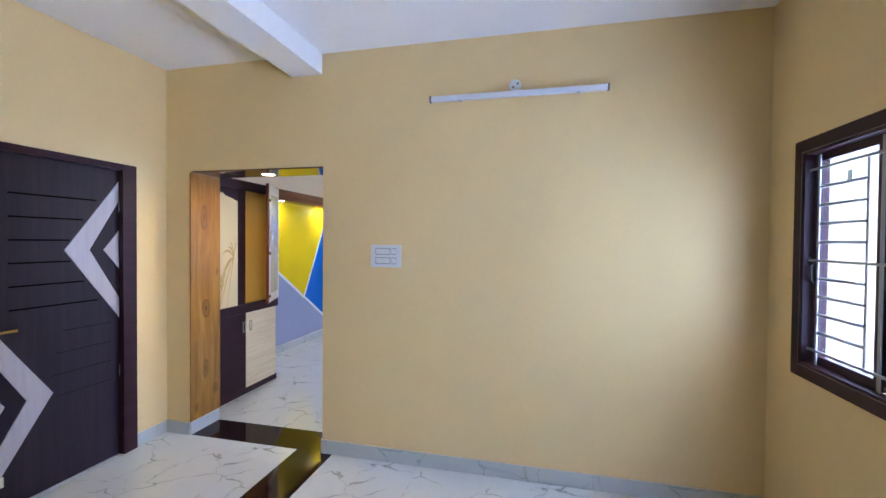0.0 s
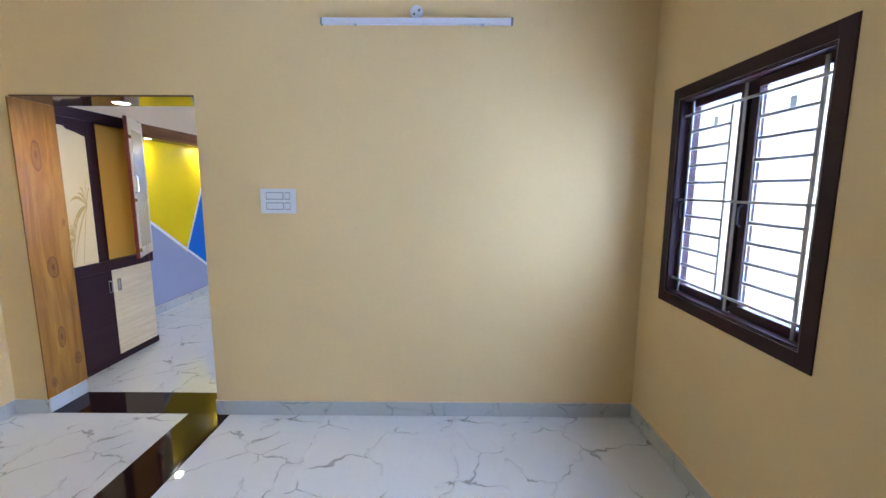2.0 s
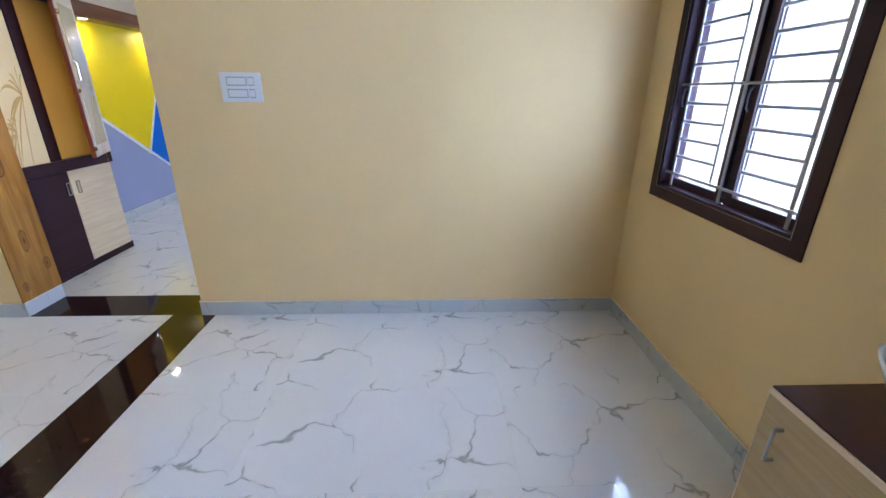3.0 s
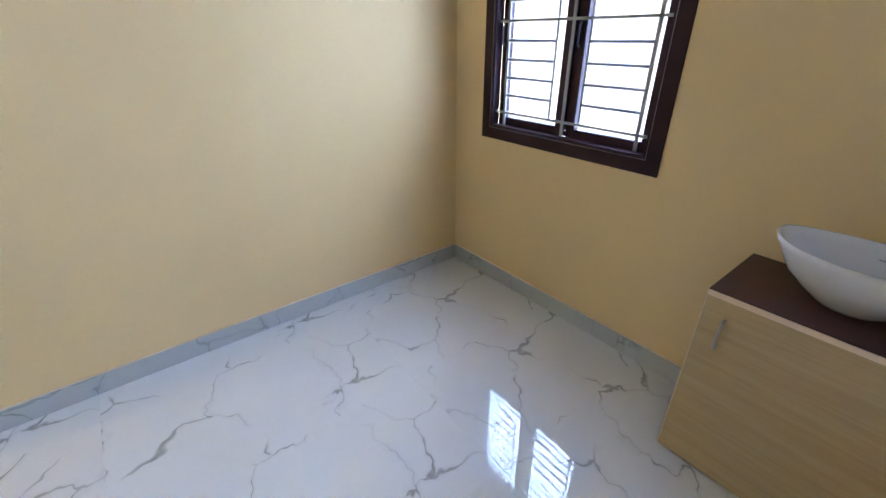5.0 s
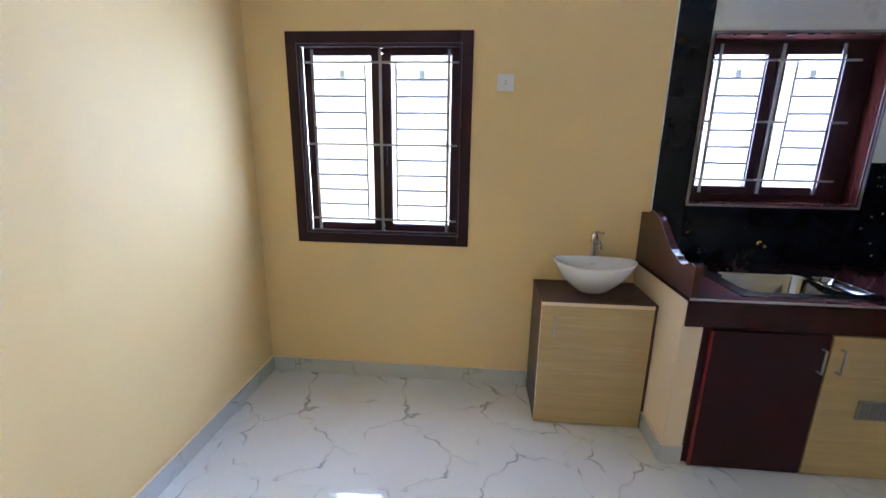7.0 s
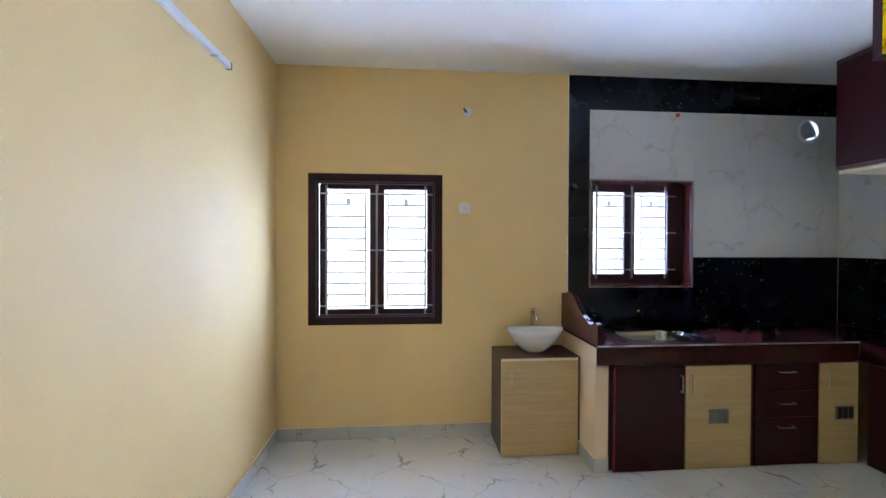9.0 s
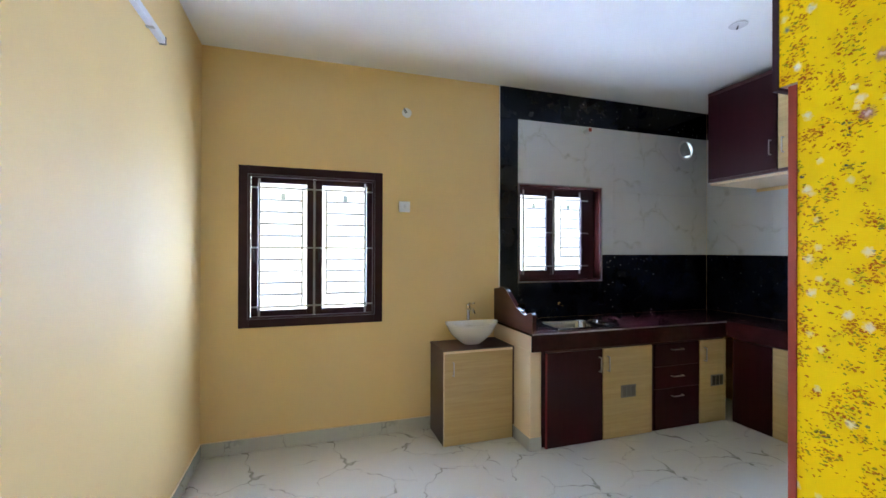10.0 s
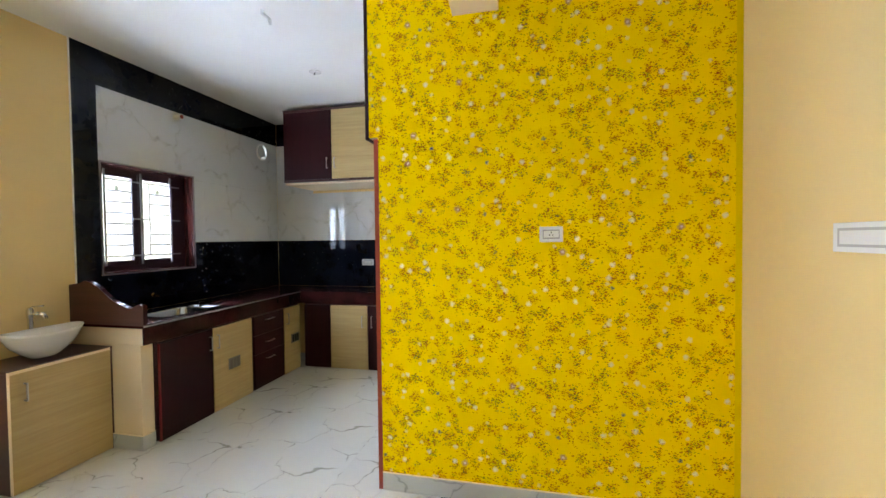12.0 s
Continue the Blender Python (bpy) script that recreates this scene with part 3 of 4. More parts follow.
BARS1 = dict(gx=0.030, sx=0.046, thick=(2.341, 1.949, 1.560), thin=(2.038, 1.859), cross=(1.055, 1.498, 1.947), runs=((2.341, 2.038), (1.859, 1.560)), v0=0.985, v1=2.015, h0=1.494, h1=2.398, g0=1.026, g1=1.986, handle=1.435)
window("window_1", XW, *WIN1, ((1.545, 1.890), (2.004, 2.353)), BARS1, 0.069, 0, "dark brown wooden two shutter window with silver safety grill", M["window_wood"])
BARS2 = dict(gx=0.067, sx=0.085, thick=(0.112, -0.202, -0.498), thin=(-0.122, -0.284), cross=(1.338, 1.964), runs=((0.112, -0.122), (-0.284, -0.498)), v0=1.262, v1=2.045, h0=-0.588, h1=0.160,
             g0=1.300, g1=1.995, handle=1.60, steps=7, mid=1.651, short=((0.112, 0.160), (-0.284, -0.122), (-0.588, -0.498)))
# trim takes the highlight grey for the bright line round the lining
window("window_2", XW, *WIN2, ((-0.528, -0.236), (-0.141, 0.132)), BARS2, 0.0, 0.15, "small dark brown kitchen window with polished lining and grill", M["window_wood"], M["edge_grey"], wood("red_brown_window_lining", (0.030, 0.007, 0.006), (0.060, 0.014, 0.011), 0.14, 2, 0.8, 0.3))
# copy of the first window, added out of view to light the hall
off = ADDED_WIN[0] - WIN1[0]
ADDED_BARS = dict(BARS1, thick=tuple(v + off for v in BARS1["thick"]), thin=tuple(v + off for v in BARS1["thin"]), runs=tuple((a + off, b + off) for a, b in BARS1["runs"]), h0=BARS1["h0"] + off, h1=BARS1["h1"] + off)
window("added_hall_window", XW, *ADDED_WIN, ((1.545 + off, 1.890 + off), (2.004 + off, 2.353 + off)), ADDED_BARS, 0.069, 0, "dark brown wooden hall window with silver safety grill", M["window_wood"])

# ---- the dark door ----
d = thing("door_1", (XL, 1.95, 0), "closed near black wooden door with pale chevron inlays and dark frame", "door", kind="structure")
bm = shape()
y0, y1, zt = DOOR
box(bm, XL - 0.10, XL + 0.018, y0, y0 + 0.105, 0, zt, 0.004)
box(bm, XL - 0.10, XL + 0.018, y1 - 0.105, y1, 0, zt, 0.004)
box(bm, XL - 0.10, XL + 0.018, y0 + 0.105, y1 - 0.105, zt - 0.045, zt, 0.004)
part("door_frame", bm, M["window_wood"], d)
ly0, ly1 = y0 + 0.107, y1 - 0.107
leaf = part("door_leaf", box(shape(), XL - 0.060, XL - 0.025, ly0, ly1, 0.006, zt - 0.047, 0.003), M["door_dark"], d)
lx = XL - 0.025


def chevron(a_y, tip, inner_tip, za, outer, inner):
    """Band from the leaf's edge at a_y to its tip and back, with outer and inner half heights."""
    pts = [(a_y, za + outer), (tip, za), (a_y, za - outer), (a_y, za - inner), (inner_tip, za), (a_y, za + inner)]
    return prism(shape(), pts, "X", lx, lx + 0.006)


part("chevron", chevron(ly1, 1.988, 2.140, 1.497, 0.490, 0.350), M["chevron"], leaf, "pale grey lilac chevron inlay")
part("chevron", prism(shape(), [(ly1, 1.497 + 0.135), (2.235, 1.497), (ly1, 1.497 - 0.135)], "X", lx, lx + 0.006), M["chevron"], leaf, "pale grey lilac chevron tip")
part("chevron", chevron(ly0, 1.918, 1.780, 0.602, 0.575, 0.420), M["chevron"], leaf, "pale grey lilac chevron inlay")
part("chevron", prism(shape(), [(ly0, 0.602 + 0.22), (1.675, 0.602), (ly0, 0.602 - 0.22)], "X", lx, lx + 0.006), M["chevron"], leaf, "pale grey lilac chevron tip")
for k in range(6):
    zz = 1.837 - 0.137 * k
    yend = 2.0 + abs(zz - 1.497) * 0.62 - 0.02
    part("groove", box(shape(), lx - 0.001, lx + 0.0012, 1.70, yend, zz - 0.005, zz + 0.005), M["groove"], leaf)
for k in range(4):
    zz = 0.98 - 0.137 * k
    part("groove", box(shape(), lx - 0.001, lx + 0.0008, 1.97 - 0.03 * k if k < 3 else 1.95, ly1 - 0.06, zz - 0.0015, zz + 0.0015), M["groove"], leaf)
hb = lathe(shape(), [(0.026, 0.0), (0.026, 0.006), (0.022, 0.010), (0.010, 0.012), (0.010, 0.045)], (lx, ly0 + 0.045, 1.04), "X", 20)
box(hb, lx + 0.040, lx + 0.054, ly0 + 0.036, 1.712, 1.031, 1.048, 0.004)
part("door_handle", hb, M["brass"], d, "aged brass lever handle")
for z in (0.62, 1.25, 1.80):
    part("hinge", rod(shape(), (lx + 0.006, ly1 + 0.001, z - 0.04), (lx + 0.006, ly1 + 0.001, z + 0.04), 0.006, 10), M["chrome"], d)
part("floor_bolt", box(shape(), lx, lx + 0.02, 1.60, 1.66, 0.15, 0.21, 0.004), M["chrome"], d)

# ---- doorway lining ----
dl = thing("doorway_lining", (DOORWAY[0], 2.87, 0.1), "knotted teak veneer lining of the doorway jamb and soffit", "doorway lining", kind="structure")
part("jamb_board", box(shape(), DOORWAY[0] - 0.001, DOORWAY[0] + 0.010, YA - 0.006, YH + 0.006, 0.10, 2.108, 0.002), M["teak"], dl, at=(DOORWAY[0], YA, 0))
part("soffit_board", box(shape(), DOORWAY[0] + 0.012, DOORWAY[1] - 0.001, YA - 0.001, YH + 0.006, 2.108, 2.1195, 0.002), material("polished_brown_soffit", (0.10, 0.05, 0.02), 0.06), dl, "polished brown soffit panel")
dn = thing("recessed_downlight", (-2.12, 2.90, 2.10), "lit round recessed downlight in the doorway soffit", "ceiling light")
part("lamp_rim", lathe(shape(), [(0.052, 0.0), (0.056, -0.003), (0.045, -0.005), (0.045, 0.0)], (-2.12, 2.90, 2.108), "Z", 28), M["plastic"], dn)
part("lens", lathe(shape(), [(0.044, 0.0), (0.044, -0.0015)], (-2.12, 2.90, 2.1075), "Z", 28), M["glow"], dn, "glowing warm lens")

# ---- kitchen masonry and counter ----
CX, CZ = 0.663, 0.870          # counter front and top
CY0, CY1 = -2.04, 0.438
solid("counter_pillar", box(shape(), 0.700, XW, 0.339, 0.433, 0.0, 0.737, 0.004), M["cream"], "cream painted masonry pillar under the kitchen counter", "pillar")
slab = shape()
for sx0, sx1, sy0, sy1 in ((CX + 0.012, XW, YK, -0.47), (CX + 0.012, XW, 0.185, CY1 - 0.002), (CX + 0.012, 0.74, -0.47, 0.185), (1.14, XW, -0.47, 0.185)):
    box(slab, sx0, sx1, sy0, sy1, 0.738, 0.852, 0.003 if sy1 > 0.4 else 0)
solid("counter_slab", slab, M["cream"], "cream painted slab carrying the granite counter", "counter")
solid("counter_slab", box(shape(), -1.75, CX + 0.011, YK, -1.492, 0.738, 0.852, 0.003), M["cream"], "cream painted slab carrying the back counter", "counter")
ct = thing("worktop", (1.0, -0.8, 0.852), "polished dark maroon granite L shaped worktop with deep front edge", "worktop")
bm = shape()
SX0, SX1, SY0, SY1 = 0.745, 1.135, -0.45, 0.165
box(bm, CX, SX0, YK, CY1, 0.8525, CZ, 0.002)
box(bm, SX1, XW, YK, CY1, 0.8525, CZ, 0.002)
box(bm, SX0, SX1, YK, SY0, 0.8525, CZ, 0.002)
box(bm, SX0, SX1, SY1, CY1, 0.8525, CZ, 0.002)
box(bm, -1.75, CX - 0.001, YK, -1.478, 0.8525, CZ, 0.002)
part("top_slab", bm, M["maroon_granite"], ct)
part("front_edge", box(shape(), CX, CX + 0.0115, -1.479, CY1, 0.738, 0.852, 0.002), M["maroon_granite"], ct)
part("front_edge", box(shape(), -1.75, CX, -1.491, -1.478, 0.738, 0.852, 0.002), M["maroon_granite"], ct)
part("edge_strip", box(shape(), CX - 0.003, CX - 0.0005, -1.478, CY1, CZ - 0.008, CZ + 0.002), M["grill"], ct, "thin bright worktop edge")

# wavy side upstand
pts = [(XW - 0.001, CZ), (XW - 0.001, 1.150), (1.215, 1.165)]
for k in range(13):
    s = k / 12
    pts.append((1.18 - 0.33 * s, 1.015 + 0.165 * (0.5 + 0.5 * math.cos(math.pi * s)) ** 0.85))
for k in range(1, 8):
    s = k / 7
    pts.append((0.85 - 0.13 * s, 1.015 - 0.022 * math.sin(math.pi * s)))
pts += [(0.695, 1.022), (0.668, 1.012), (0.668, CZ)]
up = thing("side_upstand", (1.0, 0.42, CZ), "dark red brown wave topped upstand at the counter end", "upstand")
part("upstand_board", prism(shape(), pts, "Y", 0.400, 0.432), M["maroon_granite"], up, "polished dark maroon")
part("upstand_face", prism(shape(), pts, "Y", 0.4325, 0.4365), wood("red_brown_upstand_face", (0.055, 0.018, 0.013), (0.085, 0.028, 0.02), 0.3, 0, 1.0), up, "red brown board face")

# sink
sk = thing("kitchen_sink", (0.94, -0.14, CZ), "stainless steel sink with deep and shallow bowls in the worktop", "sink")
bm = shape()


def bowl(bm, x0, x1, y0, y1, top, depth, rnd=0.06, n=6):
    rows = []
    for inset, z, rr in ((0.0, top, rnd), (0.006, top - 0.012, rnd), (0.016, top - depth + 0.03, rnd), (0.045, top - depth, rnd * 0.7)):
        row = []
        for cx, cy, a0 in ((x1 - inset - rr, y1 - inset - rr, 0), (x0 + inset + rr, y1 - inset - rr, 90), (x0 + inset + rr, y0 + inset + rr, 180), (x1 - inset - rr, y0 + inset + rr, 270)):
            for k in range(n + 1):
                a = radians(a0 + 90 * k / n)
                row.append(bm.verts.new((cx + rr * math.cos(a), cy + rr * math.sin(a), z)))
        rows.append(row)
    for r0, r1 in zip(rows, rows[1:]):
        for k in range(len(r0)):
            j = (k + 1) % len(r0)
            bm.faces.new((r0[k], r0[j], r1[j], r1[k]))
    bm.faces.new(rows[-1])
    return rows[0]


bowl(bm, 0.778, 1.098, -0.312, 0.132, CZ + 0.004, 0.15, 0.07)
bowl(bm, 0.800, 1.076, -0.440, -0.338, CZ + 0.004, 0.05, 0.035)
part("bowl", bm, M["sink"], sk, smooth=True)
bm = shape()
ox0, ox1, oy0, oy1 = SX0 - 0.022, SX1 + 0.022, SY0 - 0.022, SY1 + 0.022
for x0, x1, y0, y1 in ((ox0, 0.779, oy0, oy1), (1.097, ox1, oy0, oy1), (0.779, 1.097, 0.131, oy1), (0.779, 1.097, -0.339, -0.311), (0.779, 1.097, oy0, -0.439), (0.779, 0.801, -0.439, -0.339), (1.075, 1.097, -0.439, -0.339)):
    box(bm, x0, x1, y0, y1, CZ + 0.0005, CZ + 0.005)
part("rim", bm, M["sink"], sk)
for sx0, sx1, sy0, sy1 in ((0.778, 0.848, -0.312, -0.242), (0.778, 0.848, 0.062, 0.132), (1.028, 1.098, -0.312, -0.242), (1.028, 1.098, 0.062, 0.132)):
    cx0, cy0 = (sx0 if sx0 < 0.9 else sx1), (sy0 if sy0 < 0 else sy1)
    px, py = (sx1 if sx0 < 0.9 else sx0), (sy1 if sy0 < 0 else sy0)
    arc = [(px + 0.07 * math.copysign(math.cos(radians(90 * k / 8)), cx0 - px), py + 0.07 * math.copysign(math.sin(radians(90 * k / 8)), cy0 - py)) for k in range(9)]
    part("rim_corner", prism(shape(), [(cx0, cy0)] + arc, "Z", CZ + 0.0042, CZ + 0.0052), M["sink"], sk)
part("waste", lathe(shape(), [(0.04, 0), (0.04, 0.003), (0.03, 0.004), (0.012, 0.002)], (0.94, -0.09, CZ - 0.146), "Z", 24), M["chrome"], sk)

tap = thing("sink_tap_stub", (XW, -0.22, 0.98), "short dull brass wall tap stub on the black tiles", "tap")
part("spout", rod(shape(), (XW - 0.012, -0.22, 0.990), (XW - 0.060, -0.222, 0.982), 0.0085, 12, 0.010), M["brass"], tap)
part("flange", lathe(shape(), [(0.017, 0), (0.017, -0.004), (0.010, -0.007)], (XW - 0.012, -0.22, 0.990), "X", 20), M["brass"], tap)

# ---- base cabinets ----


def bar_handle(name, a, b, out, parent, r=0.005, label="brushed steel bar handle"):
    """A bar with two feet standing off by the vector out."""
    a, b, out = Vector(a), Vector(b), Vector(out)
    return part(name, bend(shape(), [a, a + out, b + out, b], r, 10), M["steel"], parent, label)


def base_door(y0, y1, mat, hy, kind, group="kitchen base cabinets along the window wall"):
    w = {"maroon": "dark maroon", "oak": "light oak"}[mat]
    extra = {"door": " cabinet with one door under the worktop", "vent": " cabinet with a grey vent plate in its door", "drawers": " cabinet with three drawers"}[kind]
    c = thing("base_cabinet", (1.0, (y0 + y1) / 2, 0), w + extra, "cabinet", group)
    m = M["maroon_door"] if mat == "maroon" else M["oak"]
    part("body", box(shape(), 0.703, XW - 0.02, y0 + 0.001, y1 - 0.001, 0.0, 0.735), M["carcass"], c)
    if kind == "drawers":
        for z0, z1, hz in ((0.53, 0.716, 0.666), (0.345, 0.527, 0.445), (0.012, 0.342, 0.28)):
            dr = part("drawer", box(shape(), 0.683, 0.7025, y0 + 0.004, y1 - 0.03, z0, z1, 0.002), m, c)
            ym = (y0 + y1) / 2
            bar_handle("handle", (0.683, ym + 0.055, hz), (0.683, ym - 0.055, hz), (-0.026, 0, 0), dr)
        return c
    dr = part("door", box(shape(), 0.683, 0.7025, y0 + 0.003, y1 - 0.003, 0.006, 0.716, 0.002), m, c)
    bar_handle("handle", (0.683, hy, 0.545), (0.683, hy, 0.655), (-0.026, 0, 0), dr)
    if kind == "vent":
        ym = (y0 + y1) / 2 - (0.045 if y0 < -1 else 0)
        v = part("vent_plate", box(shape(), 0.677, 0.683, ym - 0.072, ym + 0.072, 0.316, 0.414, 0.002), M["grey_plastic"], dr, "grey plastic vent plate")
        for k in range(3):
            a = ym - 0.060 + 0.042 * k
            # nearer plate's slots are coloured as if lit, the far plate's black
            part("slot", box(shape(), 0.674, 0.677, a, a + 0.034, 0.325, 0.405, 0.001), material("lit_grey_slot", (0.14, 0.13, 0.12), 0.5) if (y0 > -1) else M["black"], v)
    return c


base_door(-0.199, 0.300, "maroon", -0.165, "door")
base_door(-0.684, -0.201, "oak", -0.244, "vent")
base_door(-1.192, -0.686, "maroon", 0, "drawers")
base_door(-1.498, -1.194, "oak", -1.245, "vent")
fill = thing("cabinet_end_post", (0.69, 0.315, 0), "dark maroon upright with a bright red edge beside the pillar", "cabinet trim")
part("post", box(shape(), 0.690, 0.73, 0.312, 0.338, 0.02, 0.736, 0.001), M["maroon_door"], fill)
part("edge_band", box(shape(), 0.680, 0.703, 0.3005, 0.3105, 0.006, 0.716), material("red_edge_band", (0.22, 0.014, 0.016), 0.35), fill, "red edge band")
for x1, x0, mat, hx in ((0.640, 0.315, "maroon", None), (0.313, -0.135, "oak", -0.08), (-0.137, -0.60, "maroon", -0.19), (-0.602, -1.05, "oak", -0.66)):
    c = thing("back_base_cabinet", ((x0 + x1) / 2, -1.7, 0), ("dark maroon" if mat == "maroon" else "light oak") + " cabinet door under the back worktop", "cabinet", "kitchen base cabinets along the back wall")
    part("body", box(shape(), x0 + 0.001, x1 - 0.001, YK + 0.02, -1.538, 0, 0.735), M["carcass"], c)
    dr = part("door", box(shape(), x0 + 0.002, x1 - 0.002, -1.5375, -1.518, 0.006, 0.716, 0.002), M["maroon_door"] if mat == "maroon" else M["oak_x"], c)
    if hx is not None:
        bar_handle("handle", (hx, -1.518, 0.48), (hx, -1.518, 0.60), (0, 0.026, 0), dr)

# ---- loft cabinets over the back counter ----
LY, LZ0, LZ1 = -1.42, 2.095, 2.865
solid("loft_slab", box(shape(), -1.75, 0.795, YK, LY - 0.03, 2.072, LZ0 - 0.001, 0.003), M["cream"], "cream painted loft slab under the upper cabinets", "loft slab")
for k, (x1, x0, mat) in enumerate(((0.795, 0.214, "maroon"), (0.212, -0.32, "oak"), (-0.322, -0.85, "maroon"), (-0.852, -1.38, "oak"))):
    c = thing("loft_cabinet", ((x0 + x1) / 2, LY - 0.3, LZ0), ("dark maroon" if mat == "maroon" else "light oak") + " upper cabinet on the loft slab below the ceiling", "cabinet", "upper kitchen cabinets")
    part("body", box(shape(), x0 + 0.001, x1, YK + 0.01, LY - 0.02, LZ0, ZC - 0.045), M["carcass"], c)
    part("top_rail", box(shape(), x0 + 0.001, x1, LY - 0.019, LY, LZ1 + 0.002, ZC - 0.045), M["carcass"], c)
    part("bottom_rail", box(shape(), x0 + 0.001, x1, LY - 0.019, LY, LZ0, LZ0 + 0.022), M["carcass"], c)
    dr = part("door", box(shape(), x0 + 0.004, x1 - 0.004, LY - 0.019, LY + 0.002, LZ0 + 0.024, LZ1, 0.002), M["maroon_door"] if mat == "maroon" else M["oak_x"], c)
    hx = x0 + 0.045 if k % 2 == 0 else x1 - 0.045
    bar_handle("handle", (hx, LY + 0.002, 2.235), (hx, LY + 0.002, 2.345), (0, 0.024, 0), dr)

# ---- vanity with basin ----
vy0, vy1, vx = 0.430, 1.020, 0.944
v = thing("vanity_cabinet", (1.14, 0.73, 0), "low washbasin cabinet with dark sides and light oak door", "cabinet")
bm = shape()
part("side_panel", box(shape(), vx + 0.021, XW - 0.012, vy1 - 0.018, vy1, 0.0, 0.702, 0.001), M["carcass"], v)
part("side_panel", box(shape(), vx + 0.006, XW - 0.012, vy0 - 0.018, vy0 + 0.018, 0.0, 0.702, 0.001), M["carcass"], v)
part("back_panel", box(shape(), XW - 0.03, XW - 0.0125, vy0 + 0.019, vy1 - 0.019, 0.02, 0.70), M["carcass"], v)
part("top_board", box(shape(), vx + 0.004, XW - 0.002, vy0 - 0.018, vy1, 0.703, 0.722, 0.0015), M["carcass"], v, "dark brown laminate top")
dr = part("door", box(shape(), vx, vx + 0.0195, vy0 + 0.020, vy1 - 0.002, 0.006, 0.700, 0.0015), M["oak"], v)
part("edge_band", box(shape(), vx - 0.001, vx + 0.0205, vy1 - 0.0018, vy1 + 0.001, 0.006, 0.716), M["cream"], dr, "pale edge band")
part("edge_band", box(shape(), vx - 0.001, vx + 0.0035, vy0 + 0.02, vy1 - 0.002, 0.7005, 0.718), M["cream"], dr, "pale edge band")
bar_handle("handle", (vx, 0.95, 0.535), (vx, 0.95, 0.635), (-0.024, 0, 0), dr)

bs = thing("washbasin", (1.12, 0.715, 0.722), "white ceramic boat shaped vessel basin standing on the vanity", "washbasin")
bm = shape()
N, cx, cy = 48, 1.137, 0.722
outer = []
for s, zf in ((0.34, 0.0), (0.42, 0.012), (0.62, 0.045), (0.82, 0.09), (0.95, 0.145), (1.0, 0.168)):
    row = []
    for k in range(N):
        a = 2 * math.pi * k / N
        ex = abs(math.sin(a)) ** 0.95 * math.copysign(1, math.sin(a))
        x = cx + s * 0.137 * math.copysign(abs(math.cos(a)) ** 0.9, math.cos(a))
        y = cy + s * 0.224 * ex * (1.0 if s > 0.9 else 0.92 + 0.08 * s)
        lift = 0.015 * abs(math.sin(a)) ** 3 * s ** 3
        row.append(bm.verts.new((x, y, 0.7225 + zf + lift)))
    outer.append(row)
for s, zf in ((0.955, 0.168), (0.90, 0.14), (0.76, 0.075), (0.55, 0.04), (0.3, 0.026), (0.1, 0.022)):
    row = []
    for k in range(N):
        a = 2 * math.pi * k / N
        x = cx + s * 0.137 * math.copysign(abs(math.cos(a)) ** 0.9, math.cos(a))
        y = cy + s * 0.224 * math.copysign(abs(math.sin(a)) ** 0.95, math.sin(a))
        lift = 0.015 * abs(math.sin(a)) ** 3 * s ** 3
        row.append(bm.verts.new((x, y, 0.7225 + zf + lift)))
    outer.append(row)
for r0, r1 in zip(outer, outer[1:]):
    for k in range(N):
        bm.faces.new((r0[k], r0[(k + 1) % N], r1[(k + 1) % N], r1[k]))
bm.faces.new(outer[0])
bm.faces.new(outer[-1])
part("bowl", bm, M["ceramic"], bs, smooth=True)
part("overflow_slot", box(shape(), 1.243, 1.2465, 0.685, 0.715, 0.848, 0.852, 0.001), M["chrome"], bs)
part("drain", lathe(shape(), [(0.022, 0.0), (0.022, 0.003), (0.012, 0.005)], (cx, cy, 0.744), "Z", 20), M["chrome"], bs)

tp = thing("basin_tap", (1.294, 0.692, 0.722), "tall chrome single lever mixer tap behind the basin", "tap")
bt = lathe(shape(), [(0.020, 0.0), (0.020, 0.005), (0.016, 0.010), (0.0155, 0.10), (0.0150, 0.235), (0.0195, 0.250), (0.0205, 0.285), (0.016, 0.300), (0.009, 0.306)], (1.294, 0.692, 0.7225), "Z", 24)
part("tap_body", bt, M["chrome"], tp, smooth=True)
part("spout", bend(shape(), [(1.282, 0.693, 0.982), (1.21, 0.698, 0.994), (1.158, 0.701, 0.992), (1.146, 0.700, 0.974)], 0.0105, 14), M["chrome"], tp, smooth=True)
part("aerator", rod(shape(), (1.146, 0.700, 0.974), (1.145, 0.700, 0.962), 0.0125, 16), M["chrome"], tp)
lv = bend(shape(), [(1.294, 0.692, 1.024), (1.276, 0.690, 1.034), (1.205, 0.672, 1.040)], 0.0055, 10)
part("lever", lv, M["chrome"], tp, smooth=True)

# ---- yellow partition face ----
yw = thing("accent_wall", (-2.0, YP, 0.1), "bright yellow wall coat with small floral flecks and red brown edge trim", "wall covering", kind="structure")
part("coat", box(shape(), XL + 0.001, -1.10, YP - 0.0035, YP, 0.10, 2.03), M["wallpaper"], yw)
part("coat", box(shape(), XL + 0.001, -1.035, YP - 0.0035, YP, 2.0305, ZC - 0.001), M["wallpaper"], yw)
part("plain_edge", box(shape(), XL + 0.0015, XL + 0.030, YP + 0.0003, YP + 0.0015, 0.10, ZC - 0.001), M["yellow"], yw, "plain yellow painted edge")
